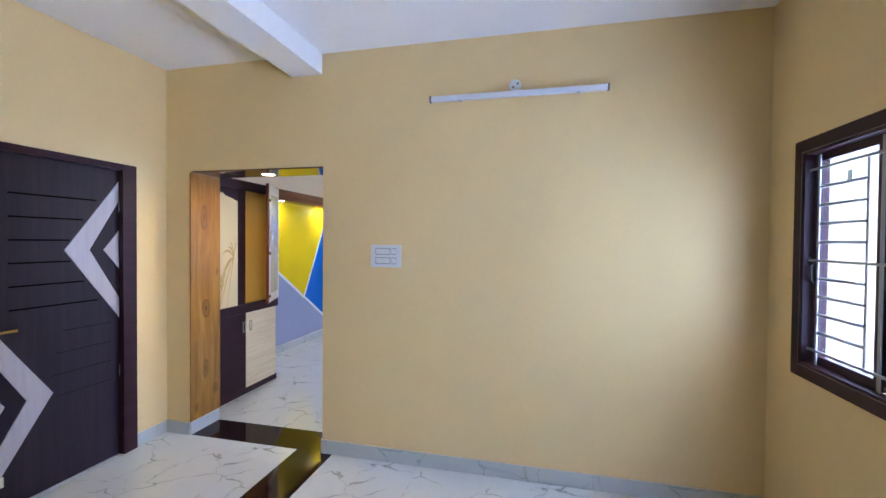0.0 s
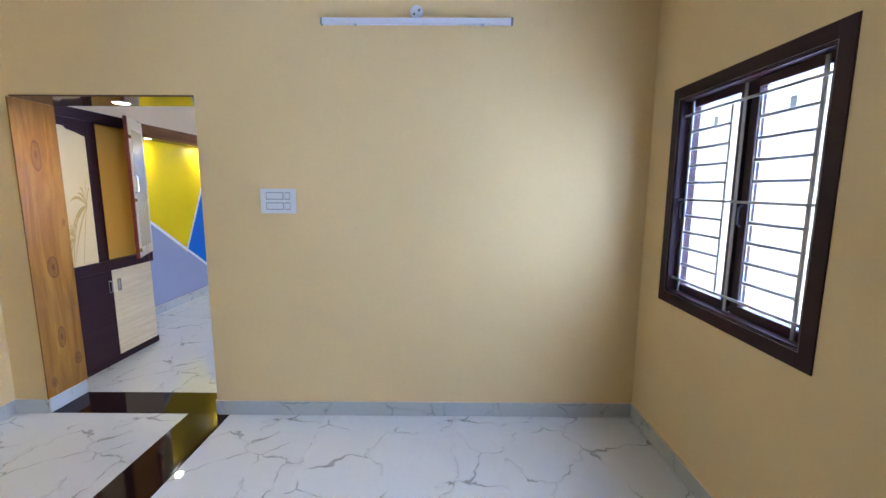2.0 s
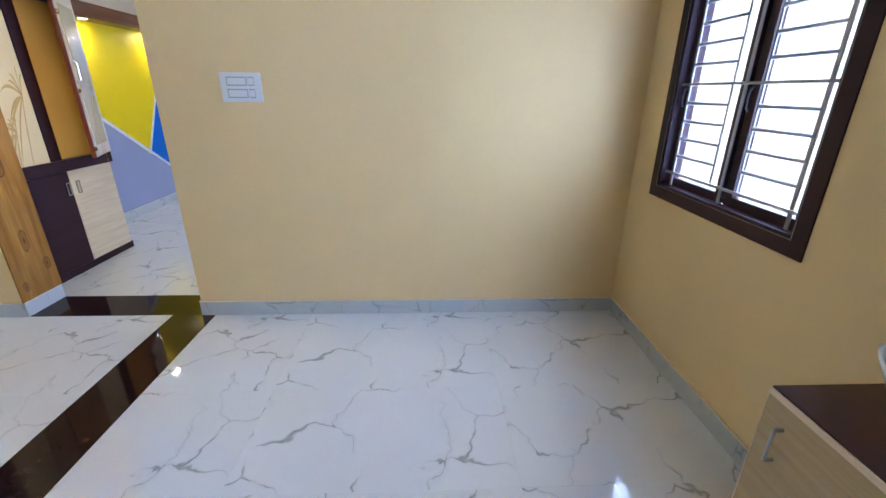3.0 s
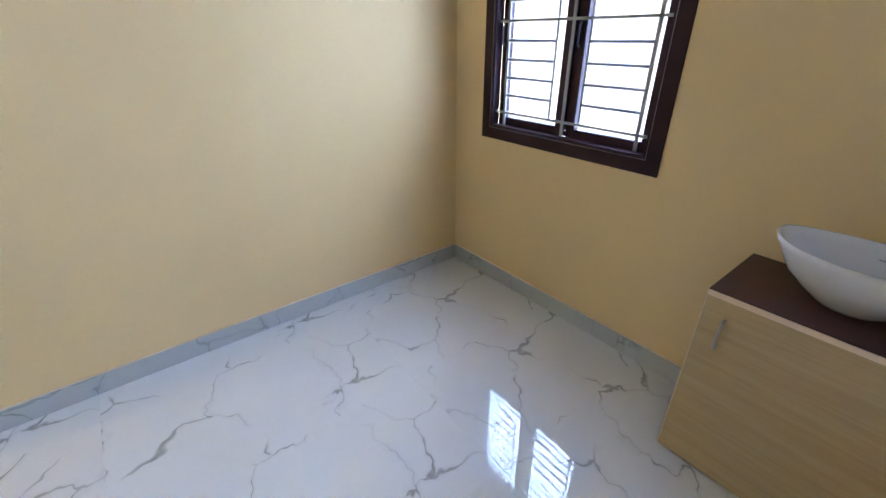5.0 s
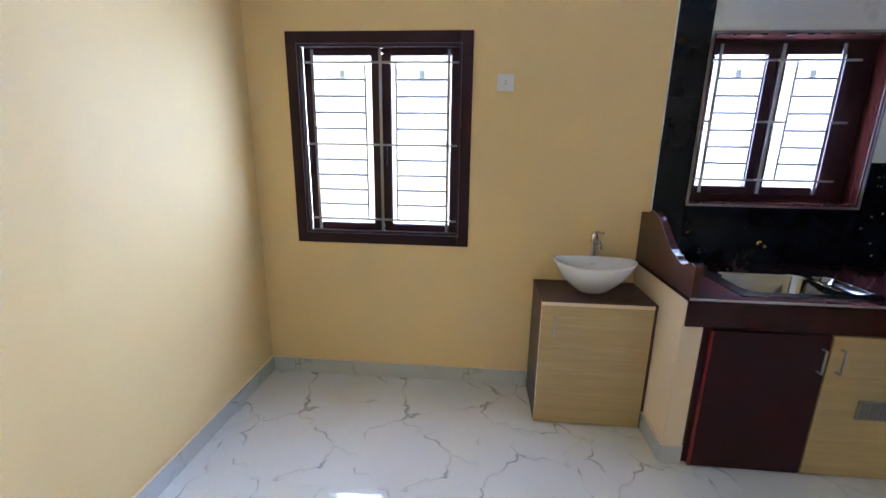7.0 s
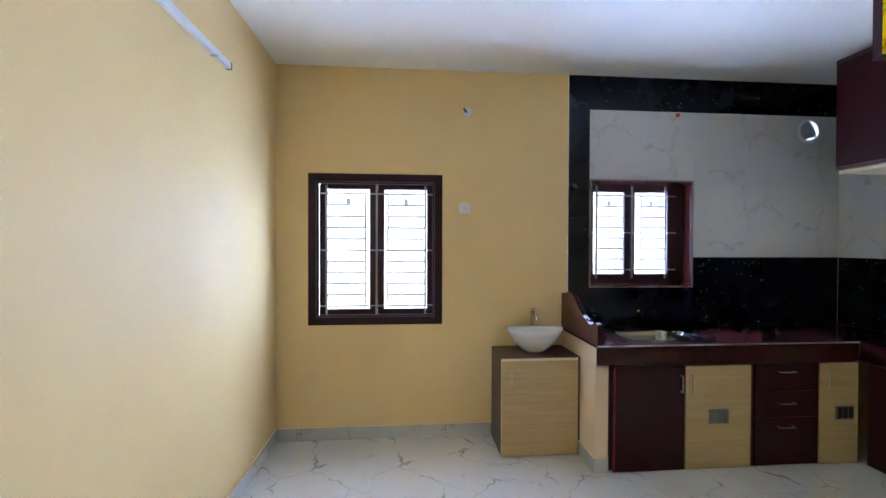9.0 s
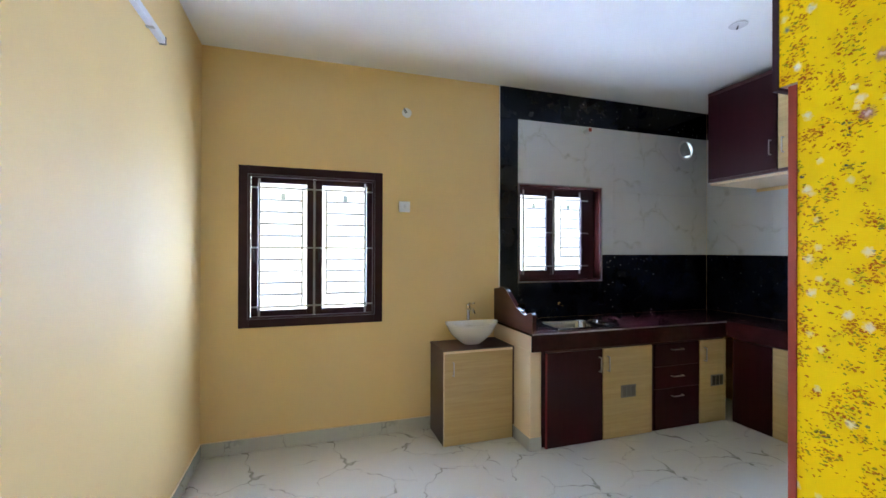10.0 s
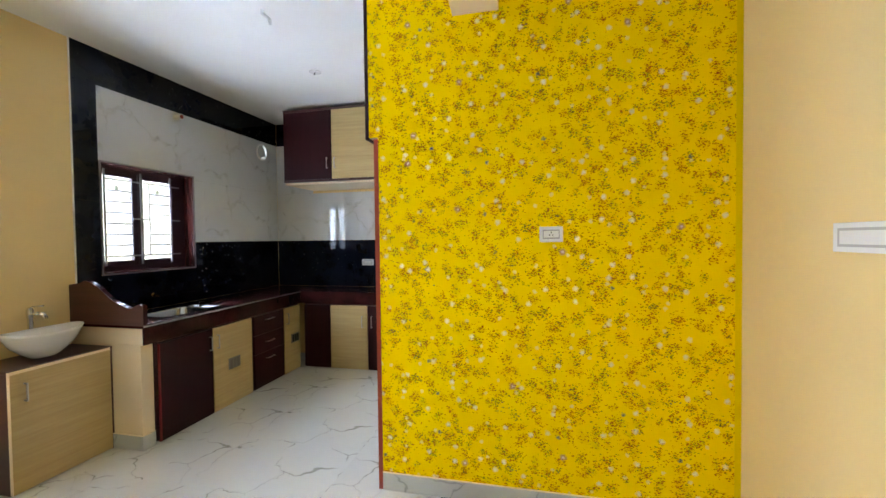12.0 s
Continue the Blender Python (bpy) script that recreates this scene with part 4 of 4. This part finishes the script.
part("upper_wall", box(shape(), XL, -1.046, 0.10, YP - 0.004, 2.0305, ZC - 0.001), M["cream"], yw)
part("upper_edge", box(shape(), -1.0455, -1.025, 0.10, YP + 0.003, 2.022, ZC - 0.001, 0.001), M["window_wood"], yw, "dark brown upper edge board")
part("lower_trim", box(shape(), -1.0995, -1.075, 0.36, YP + 0.004, 0.0, 2.0215, 0.001), M["red_trim"], yw, "red brown edge trim")

# ---- electric fittings ----


def switch_plate(name, at, w, h, face, label, rows, holes=False, plain=False):
    """Face: '-y', '+y', '-x' or '+x', the way it looks. rows: list of (a0, a1, b0, b1) shares of the plate for modules."""
    x, y, z = at
    s = thing(name, at, label, "switch plate")
    def blk(bm, a0, a1, b0, b1, d0, d1, r=0.001):
        A0, A1 = -w / 2 + w * a0, -w / 2 + w * a1
        B0, B1 = z - h / 2 + h * b0, z - h / 2 + h * b1
        if face == "-y":
            return box(bm, x + A0, x + A1, y - d1, y - d0, B0, B1, r)
        if face == "+y":
            return box(bm, x + A0, x + A1, y + d0, y + d1, B0, B1, r)
        if face == "-x":
            return box(bm, x - d1, x - d0, y + A0, y + A1, B0, B1, r)
        return box(bm, x + d0, x + d1, y + A0, y + A1, B0, B1, r)
    pl = part("plate", blk(shape(), 0, 1, 0, 1, 0.0, 0.009, 0.003), M["plastic"], s)
    for a0, a1, b0, b1, n in rows:
        # grey frame paints the gap shadow round each rocker, except on plain plates
        part("module_frame", blk(shape(), a0, a1, b0, b1, 0.0092, 0.0115, 0.001), M["plastic"] if plain else M["shade"], s)
        for k in range(n):
            c0 = a0 + (a1 - a0) * (0.05 + 0.9 * k / n) + 0.004
            c1 = a0 + (a1 - a0) * (0.05 + 0.9 * (k + 1) / n) - 0.004
            part("rocker", blk(shape(), c0, c1, b0 + 0.14 * (b1 - b0), b1 - 0.14 * (b1 - b0), 0.0116, 0.0145, 0.001), M["plastic"], s)
    if holes:
        for dx, dz in ((0, 0.10), (-0.07, -0.06), (0.07, -0.06)):
            part("socket_hole", blk(shape(), 0.5 + dx - 0.02, 0.5 + dx + 0.02, 0.5 + dz - 0.035, 0.5 + dz + 0.035, 0.0146, 0.0152, 0), M["black"], s)
    return s


switch_plate("switch_board", (-1.035, YA, 1.469), 0.228, 0.158, "-y", "white two row switch board on the cream wall", [(0.16, 0.66, 0.55, 0.86, 1), (0.69, 0.84, 0.55, 0.86, 1), (0.16, 0.66, 0.14, 0.45, 1), (0.69, 0.84, 0.14, 0.45, 1)])
switch_plate("switch_board", (XL, 1.290, 1.440), 0.31, 0.092, "+x", "long white one row switch board beside the dark door", [(0.08, 0.92, 0.18, 0.82, 1)])
switch_plate("socket_plate", (-2.052, YP, 1.467), 0.118, 0.080, "+y", "small white socket plate on the yellow wall", [(0.14, 0.86, 0.2, 0.8, 1)], True)
switch_plate("socket_plate", (XW, 1.245, 1.838), 0.092, 0.088, "-x", "small white socket plate beside the window", [(0.16, 0.84, 0.16, 0.84, 1)], True, True)
switch_plate("socket_plate", (0.065, YK + 0.012, 1.17), 0.15, 0.075, "+y", "small white socket plate on the black kitchen tiles", [(0.14, 0.86, 0.2, 0.8, 2)])

tl = thing("tube_light", (-0.143, YA, 2.542), "unlit white led batten on the cream wall", "wall light")
part("batten", box(shape(), -0.708, 0.422, YA - 0.032, YA - 0.004, 2.524, 2.560, 0.006), M["tube"], tl)
for x0, x1 in ((-0.720, -0.7085), (0.4225, 0.434)):
    part("end_cap", box(shape(), x0, x1, YA - 0.034, YA - 0.002, 2.522, 2.562, 0.003), M["grey_plastic"], tl)
for x0 in (-0.52, 0.24):
    part("clip", box(shape(), x0, x0 + 0.02, YA - 0.036, YA - 0.001, 2.519, 2.5235, 0.001), M["steel"], tl)


def junction(name, centre, axis, sign, wires, label, rad=0.040):
    j = thing(name, centre, label, "junction box")
    h = 0.006 * sign
    part("cover", lathe(shape(), [(rad, 0.0), (rad, h * 0.6), (rad - 0.004, h)], centre, axis, 28), M["plastic"], j)
    c = Vector(centre)
    for u, w2, L in wires:
        if axis == "X":
            a, b = c + Vector((h, u, w2)), c + Vector((h + 0.02 * sign, u + L, w2 + abs(L)))
        elif axis == "Y":
            a, b = c + Vector((u, h, w2)), c + Vector((u + L, h + 0.015 * sign, w2 + abs(L) * 0.6))
        else:
            a, b = c + Vector((u, w2, h)), c + Vector((u + L, w2, h + 0.02 * sign))
        part("wire", rod(shape(), a, b, 0.004, 8), M["wire"], j)
    return j


junction("junction_box", (-0.145, YA - 0.001, 2.600), "Y", -1, [(0.012, 0.006, 0.008), (-0.016, -0.014, 0.006)], "round white junction cover with dark wire ends above the batten")
junction("junction_box", (XW - 0.001, 1.228, 2.610), "X", -1, [(0.0, 0.0, 0.028), (0.01, -0.005, 0.022)], "round white junction cover with dark wires on the window wall")
junction("junction_box", (-0.068, -0.63, ZC - 0.001), "Z", -1, [(0.0, 0.0, 0.012)], "round white junction cover in the kitchen ceiling", 0.052)
hk = thing("ceiling_pipe_elbow", (-0.26, 0.35, ZC), "white plastic pipe elbow hanging from the ceiling", "pipe")
part("pipe", bend(shape(), [(-0.26, 0.35, ZC - 0.001), (-0.26, 0.35, ZC - 0.022), (-0.295, 0.33, ZC - 0.05), (-0.30, 0.325, ZC - 0.085)], 0.010, 12), M["plastic"], hk, smooth=True)
wp = thing("wall_pipe_stub", (XW - 0.012, -0.50, 2.61), "short white pipe stub with red brown inside on the kitchen tiles", "pipe")
part("pipe", rod(shape(), (XW - 0.013, -0.50, 2.61), (XW - 0.085, -0.50, 2.61), 0.027, 20), M["plastic"], wp)
part("pipe_end", rod(shape(), (XW - 0.0855, -0.50, 2.61), (XW - 0.087, -0.50, 2.61), 0.020, 20), M["red_trim"], wp, "red brown pipe opening")

vp = thing("vent_sleeve", (XW - 0.012, -1.735, 2.53), "round white vent cover, half open, with glowing crescents drawn for daylight", "vent")
part("sleeve", lathe(shape(), [(0.090, 0.0), (0.104, 0.0), (0.103, -0.005), (0.097, -0.008), (0.090, -0.006)], (XW - 0.0115, -1.735, 2.53), "X", 36), M["plastic"], vp)
part("cover_disc", lathe(shape(), [(0.089, 0.0), (0.089, -0.003), (0.080, -0.006), (0.02, -0.007)], (XW - 0.0115, -1.735, 2.53), "X", 36), M["wall_grey"], vp, "pale grey cover disc")


def crescent(a0, a1, r, fat):
    """An arc of radius r from a0 to a1 degrees that swells to fat at its middle."""
    outer = [(-1.735 - r * math.cos(radians(a0 + (a1 - a0) * k / 12)), 2.53 + r * math.sin(radians(a0 + (a1 - a0) * k / 12))) for k in range(13)]
    inner = []
    for k in range(12, -1, -1):
        a, q = radians(a0 + (a1 - a0) * k / 12), r - 0.002 - fat * math.sin(math.pi * k / 12)
        inner.append((-1.735 - q * math.cos(a), 2.53 + q * math.sin(a)))
    return prism(shape(), outer + inner, "X", XW - 0.0205, XW - 0.0192)


# glowing plates drawn for daylight; the wall behind has no hole
part("opening", crescent(-35, 85, 0.084, 0.028), M["sky_glow"], vp, "glowing crescent drawn in for daylight")
part("opening", crescent(-110, -45, 0.076, 0.016), M["sky_glow"], vp, "glowing crescent drawn in for daylight")

# ---- crockery unit in the hall ----
UX, UY0, UY1, UZ = -2.89, 3.035, 4.115, 2.17
cu = thing("crockery_unit", (UX - 0.2, 3.57, 0), "tall dark wood crockery unit with etched glass doors, one open", "cabinet")
part("base_body", box(shape(), -3.49, UX - 0.021, UY0, UY1, 0, 0.83), M["carcass"], cu)
part("plinth", box(shape(), UX - 0.02, UX - 0.004, UY0, UY1, 0, 0.058), M["window_wood"], cu)
part("shelf_ledge", box(shape(), -3.49, UX + 0.012, UY0, UY1 + 0.002, 0.832, 0.92, 0.004), M["window_wood"], cu)
part("side_panel", box(shape(), -3.49, UX, UY1 - 0.02, UY1, 0.9205, UZ), M["window_wood"], cu)
part("side_panel", box(shape(), -3.49, UX, UY0, UY0 + 0.02, 0.9205, UZ), M["window_wood"], cu)
part("back_panel", box(shape(), -3.49, -3.47, UY0 + 0.021, UY1 - 0.021, 0.9205, UZ), M["amber"], cu, "back panel coloured amber like a mirror's reflection")
# added panel, set forward so the painted reflection catches more light
part("inner_panel", box(shape(), -2.945, -2.935, 3.596, UY1 - 0.021, 0.9205, UZ - 0.09), M["amber"], cu, "added panel in the amber of a mirror's reflection")
part("top_rail", box(shape(), -3.46, UX, UY0 + 0.021, UY1 - 0.021, UZ - 0.085, UZ), M["window_wood"], cu)
part("stile", box(shape(), UX - 0.02, UX, 3.50, 3.595, 0.9205, UZ - 0.086), M["window_wood"], cu)
d1 = part("base_door", box(shape(), UX - 0.0205, UX - 0.002, UY0, 3.605, 0.06, 0.828, 0.002), M["window_wood"], cu, "dark brown door")
d2 = part("base_door", box(shape(), UX - 0.0205, UX - 0.002, 3.61, UY1 - 0.022, 0.06, 0.828, 0.002), M["oak_pale"], cu, "light oak door")
for dd, y in ((d1, 3.565), (d2, 3.665)):
    bm = shape()
    ring(bm, UX + 0.001, UX + 0.012, y - 0.02, y + 0.02, 0.64, 0.745, 0.009, 0.002)
    part("handle", bm, M["chrome"], dd, "rectangular chrome pull")
arch = [(UY0 + 0.021, 0.9205), (3.495, 0.9205), (3.495, 1.93)]
for k in range(15):
    s = k / 14
    arch.append((3.495 - 0.45 * s, 1.955 + 0.045 * math.sin(math.pi * s) + (0.02 if 0.42 < s < 0.58 else 0)))
gd = part("glass_door", prism(shape(), arch, "X", UX - 0.017, UX - 0.008), M["frosted"], cu, "cream frosted glass door with gold floral etching")
part("arch_rail", prism(shape(), arch[2:] + [(UY0 + 0.021, UZ - 0.086), (3.495, UZ - 0.086)], "X", UX - 0.0195, UX - 0.001), M["window_wood"], cu)


def sprig(parent, x, flip, cy0, cz0, span, mat):
    rnd = random.Random(5)
    for k in range(9):
        a = radians(-60 + 22 * k + rnd.uniform(-8, 8))
        L = span * rnd.uniform(0.55, 1.0)
        w0 = 0.012
        up_, dn_ = [], []
        for i in range(9):
            s = i / 8
            yy = cy0 + flip * (L * s * math.cos(a) * 0.45)
            zz = cz0 + L * s * math.sin(a) - 0.50 * s * s * L
            ww = w0 * math.sin(math.pi * min(0.98, s + 0.05))
            up_.append((yy, zz + ww + 0.0006))
            dn_.append((yy, zz - ww - 0.0006))
        part("etching", prism(shape(), up_ + dn_[::-1], "X", x, x + 0.0015), mat, parent)


sprig(gd, UX - 0.0078, -1, 3.44, 1.40, 0.50, M["gold"])
sprig(gd, UX - 0.0078, -1, 3.30, 1.15, 0.34, M["gold"])
od = part("open_door", box(shape(), UX + 0.001, UX + 0.02, UY1 - 0.50, UY1 - 0.003, 0.93, UZ - 0.02, 0.003), M["oak_pale"], cu, "open light door with red brown edge and etched glass", at=(UX, UY1 - 0.003, 0.93))
part("edge_board", box(shape(), UX - 0.004, UX + 0.024, UY1 - 0.525, UY1 - 0.501, 0.93, UZ - 0.02, 0.006), wood("red_brown_edge_board", (0.13, 0.025, 0.016), (0.20, 0.045, 0.028), 0.3, 2, 0.8), od, "red brown rounded edge")
part("door_glass", box(shape(), UX + 0.0205, UX + 0.024, UY1 - 0.42, UY1 - 0.07, 1.02, UZ - 0.12), M["frosted"], od, "cream frosted glass")
part("handle", bend(shape(), [(UX + 0.02, UY1 - 0.46, 1.50), (UX + 0.05, UY1 - 0.46, 1.52), (UX + 0.05, UY1 - 0.46, 1.64), (UX + 0.02, UY1 - 0.46, 1.66)], 0.006, 10), M["chrome"], od, "bent chrome pull")
sprig(od, UX + 0.0242, -1, UY1 - 0.12, 1.42, 0.48, M["gold"])
for z in (1.00, 1.44, 1.98):
    kb = lathe(shape(), [(0.014, 0.0), (0.018, 0.006), (0.013, 0.016), (0.005, 0.020)], (UX + 0.024, UY1 - 0.513, z), "X", 16)
    box(kb, UX + 0.0205, UX + 0.0245, UY1 - 0.50, UY1 - 0.44, z - 0.012, z + 0.012, 0.001)
    part("catch", kb, M["brass"], od, "small brass catch")
od.rotation_euler = (0, 0, radians(24))

# ---- painted shapes and pelmet on the hall wall ----
hx = -3.50
pf = thing("painted_feature", (hx, 5.6, 0.1), "yellow, blue and grey painted triangles parted by white lines", "wall painting", kind="structure")
P1, P2, P3 = (4.10, 1.72), (5.64, 0.69), (6.60, 0.10)
B1, TOP = (6.50, 2.40), 2.104
part("grey_panel", prism(shape(), [(4.10, 0.10), P1, P2, P3], "X", hx, hx + 0.003), M["grey_blue"], pf, "grey blue paint")
part("yellow_panel", prism(shape(), [P1, P2, (6.40, TOP), (4.10, TOP)], "X", hx, hx + 0.003), M["yellow"], pf, "bright yellow paint")
part("blue_panel", prism(shape(), [P2, P3, (8.2, 0.10), (8.2, TOP), (6.40, TOP)], "X", hx, hx + 0.003), M["blue"], pf, "strong blue paint")


def line(a, b, w=0.018):
    a, b = Vector((*a, 0)), Vector((*b, 0))
    n2 = Vector((-(b - a).y, (b - a).x, 0)).normalized() * w
    return [((a + n2).x, (a + n2).y), ((b + n2).x, (b + n2).y), ((b - n2).x, (b - n2).y), ((a - n2).x, (a - n2).y)]


part("white_line", prism(shape(), line(P1, P3), "X", hx + 0.003, hx + 0.005), M["white"], pf, "white line")
part("white_line", prism(shape(), line(P2, (6.40, TOP)), "X", hx + 0.003, hx + 0.0048), M["white"], pf, "white line")
pm = thing("pelmet", (hx, 6.1, 2.14), "brown wooden pelmet with small warm spots above the painted wall", "pelmet")
part("pelmet_board", box(shape(), hx, hx + 0.20, 4.12, 8.2, 2.105, 2.245, 0.003), wood("brown_pelmet_veneer", (0.13, 0.05, 0.02), (0.26, 0.11, 0.04), 0.25, 1, 0.6), pm)
for k in range(3):
    y = 4.9 + 1.16 * k
    sp = part("spot_rim", lathe(shape(), [(0.042, 0.0), (0.045, -0.003), (0.036, -0.005)], (hx + 0.13, y, 2.105), "Z", 24), M["plastic"], pm)
    part("spot_lens", lathe(shape(), [(0.034, -0.0055), (0.034, -0.007)], (hx + 0.13, y, 2.105), "Z", 24), M["glow"], sp, "glowing warm lens")

# ---- skirtings ----


def skirting(name, axis, at, out, a0, a1, h=0.10, t=0.010):
    s = thing(name, (at, (a0 + a1) / 2, 0) if axis == "x" else ((a0 + a1) / 2, at, 0), "grey veined marble tile skirting along the wall", "skirting", kind="structure")
    n = max(1, math.ceil((a1 - a0) / 1.17))
    L = (a1 - a0) / n
    for k in range(n):
        p0, p1 = a0 + L * k + 0.0006, a0 + L * (k + 1) - 0.0006
        lo, hi = sorted((at + out * 0.0005, at + out * t))
        bm = box(shape(), lo, hi, p0, p1, 0.0005, h, 0.001, 1) if axis == "x" else box(shape(), p0, p1, lo, hi, 0.0005, h, 0.001, 1)
        part("tile", bm, M["skirting"], s, at=(at, p0, 0) if axis == "x" else (p0, at, 0))
    lo, hi = sorted((at + out * 0.0005, at + out * (t + 0.001)))
    bm = box(shape(), lo, hi, a0, a1, h + 0.0004, h + 0.0045, 0.001, 1) if axis == "x" else box(shape(), a0, a1, lo, hi, h + 0.0004, h + 0.0045, 0.001, 1)
    part("joint_line", bm, M["cream"], s, "pale filler line")


skirting("baseboard", "y", YA, -1, DOORWAY[1] + 0.002, XW - 0.001)
skirting("baseboard", "y", YA, -1, XL + 0.001, DOORWAY[0] - 0.002)
skirting("baseboard", "x", XW, -1, 0.438, YA - 0.012)
skirting("baseboard", "x", XL, 1, 2.452, YA - 0.012)
skirting("baseboard", "x", XL, 1, YP + 0.012, 1.425)
skirting("baseboard", "y", YP, 1, XL + 0.001, -1.101)
skirting("baseboard", "x", DOORWAY[0], 1, YA - 0.004, YH)
skirting("baseboard", "x", DOORWAY[1], -1, YA - 0.004, YH)
skirting("baseboard", "x", -3.50, 1, 4.12, 9.19)
skirting("baseboard", "y", 9.2, -1, -3.49, XW - 0.012)
skirting("baseboard", "y", 0.433, 1, 0.70, XW - 0.011)
skirting("baseboard", "x", 0.70, -1, 0.341, 0.443)

# ---- kitchen wall tiles ----


def tile_rect(parent, axis, at, out, mat, a0, a1, z0, z1, w, h, t=0.011, gap=0.0003):
    """Tiles on a wall: the rectangle is laid with w by h pieces cut to fit."""
    i = 0
    while a0 + i * w < a1 - 1e-4:
        p0, p1 = a0 + i * w, min(a0 + (i + 1) * w, a1)
        j = 0
        while z0 + j * h < z1 - 1e-4:
            q0, q1 = z0 + j * h, min(z0 + (j + 1) * h, z1)
            lo, hi = sorted((at + out * 0.0005, at + out * t))
            if axis == "x":
                bm = box(shape(), lo, hi, p0 + gap, p1 - gap, q0 + gap, q1 - gap, 0.0003, 1)
                part("tile", bm, mat, parent, at=(at, p0, q0))
            else:
                bm = box(shape(), p0 + gap, p1 - gap, lo, hi, q0 + gap, q1 - gap, 0.0003, 1)
                part("tile", bm, mat, parent, at=(p0, at, q0))
            j += 1
        i += 1


tw = thing("kitchen_wall_tiles", (XW, -0.8, CZ), "black speckled granite border around white marble look wall tiles", "wall tiles", kind="structure")
bg, wt = M["black_granite"], M["wall_tile"]
WY0, WY1, WZ0, WZ1 = WIN2[0] - 0.007, WIN2[1] + 0.007, WIN2[2] - 0.007, WIN2[3] + 0.007
tile_rect(tw, "x", XW, -1, bg, WY1, 0.388, 0.871, 2.66, 0.6, 0.9)
tile_rect(tw, "x", XW, -1, bg, YK + 0.012, 0.388, 2.66, ZC - 0.001, 0.9, 0.4)
tile_rect(tw, "x", XW, -1, bg, YK + 0.012, WY0, 0.871, 1.446, 0.7, 0.6)
tile_rect(tw, "x", XW, -1, bg, WY0, WY1, 0.871, WZ0, 0.9, 0.6)
tile_rect(tw, "x", XW, -1, wt, YK + 0.012, WY0, 1.446, 2.66, 1.2, 0.607)
tile_rect(tw, "x", XW, -1, wt, WY0, WY1, WZ1, 2.66, 1.2, 0.607)
tb = thing("kitchen_back_tiles", (0, YK, CZ), "white marble look tiles above a black speckled granite band", "wall tiles", kind="structure")
tile_rect(tb, "y", YK, 1, bg, -1.74, XW - 0.012, 0.871, 1.446, 0.7, 0.6)
tile_rect(tb, "y", YK, 1, wt, -1.74, XW - 0.012, 1.446, 2.04, 1.2, 0.607)
tile_rect(tb, "y", YK, 1, wt, 0.80, XW - 0.012, 2.04, 2.66, 1.2, 0.607)
tile_rect(tb, "y", YK, 1, bg, 0.80, XW - 0.012, 2.66, ZC - 0.001, 1.2, 0.4)
part("corner_bead", box(shape(), XW - 0.014, XW - 0.0005, 0.3885, 0.392, 0.871, ZC - 0.001), M["white"], tw, "thin white tile edge")

# ---- floor tiles ----


def floor_tiles(x0, x1, y0, y1, ox, oy, w=1.17, h=0.60, gap=0.00015):
    i0, j0 = math.floor((x0 - ox) / w), math.floor((y0 - oy) / h)
    i = i0
    while ox + i * w < x1 - 1e-4:
        j = j0
        while oy + j * h < y1 - 1e-4:
            p0, p1 = max(x0, ox + i * w), min(x1, ox + (i + 1) * w)
            q0, q1 = max(y0, oy + j * h), min(y1, oy + (j + 1) * h)
            if p1 - p0 > 0.004 and q1 - q0 > 0.004:
                bm = box(shape(), p0 + gap, p1 - gap, q0 + gap, q1 - gap, -0.0078, 0.0, 0.0001, 1)
                part("tile", bm, M["floor_tile"], floor, at=(ox + i * w, oy + j * h, 0))
            j += 1
        i += 1


floor_tiles(STRIP[1], XW, YK, YA, 0.385, 0.12)
floor_tiles(XL, STRIP[0], YP, YA, -1.74, 0.12)
floor_tiles(-3.5, XW, YH, 9.2, 0.385, YH)
floor_tiles(STRIP[0], STRIP[1], YK, YP, 0.385, 0.12)
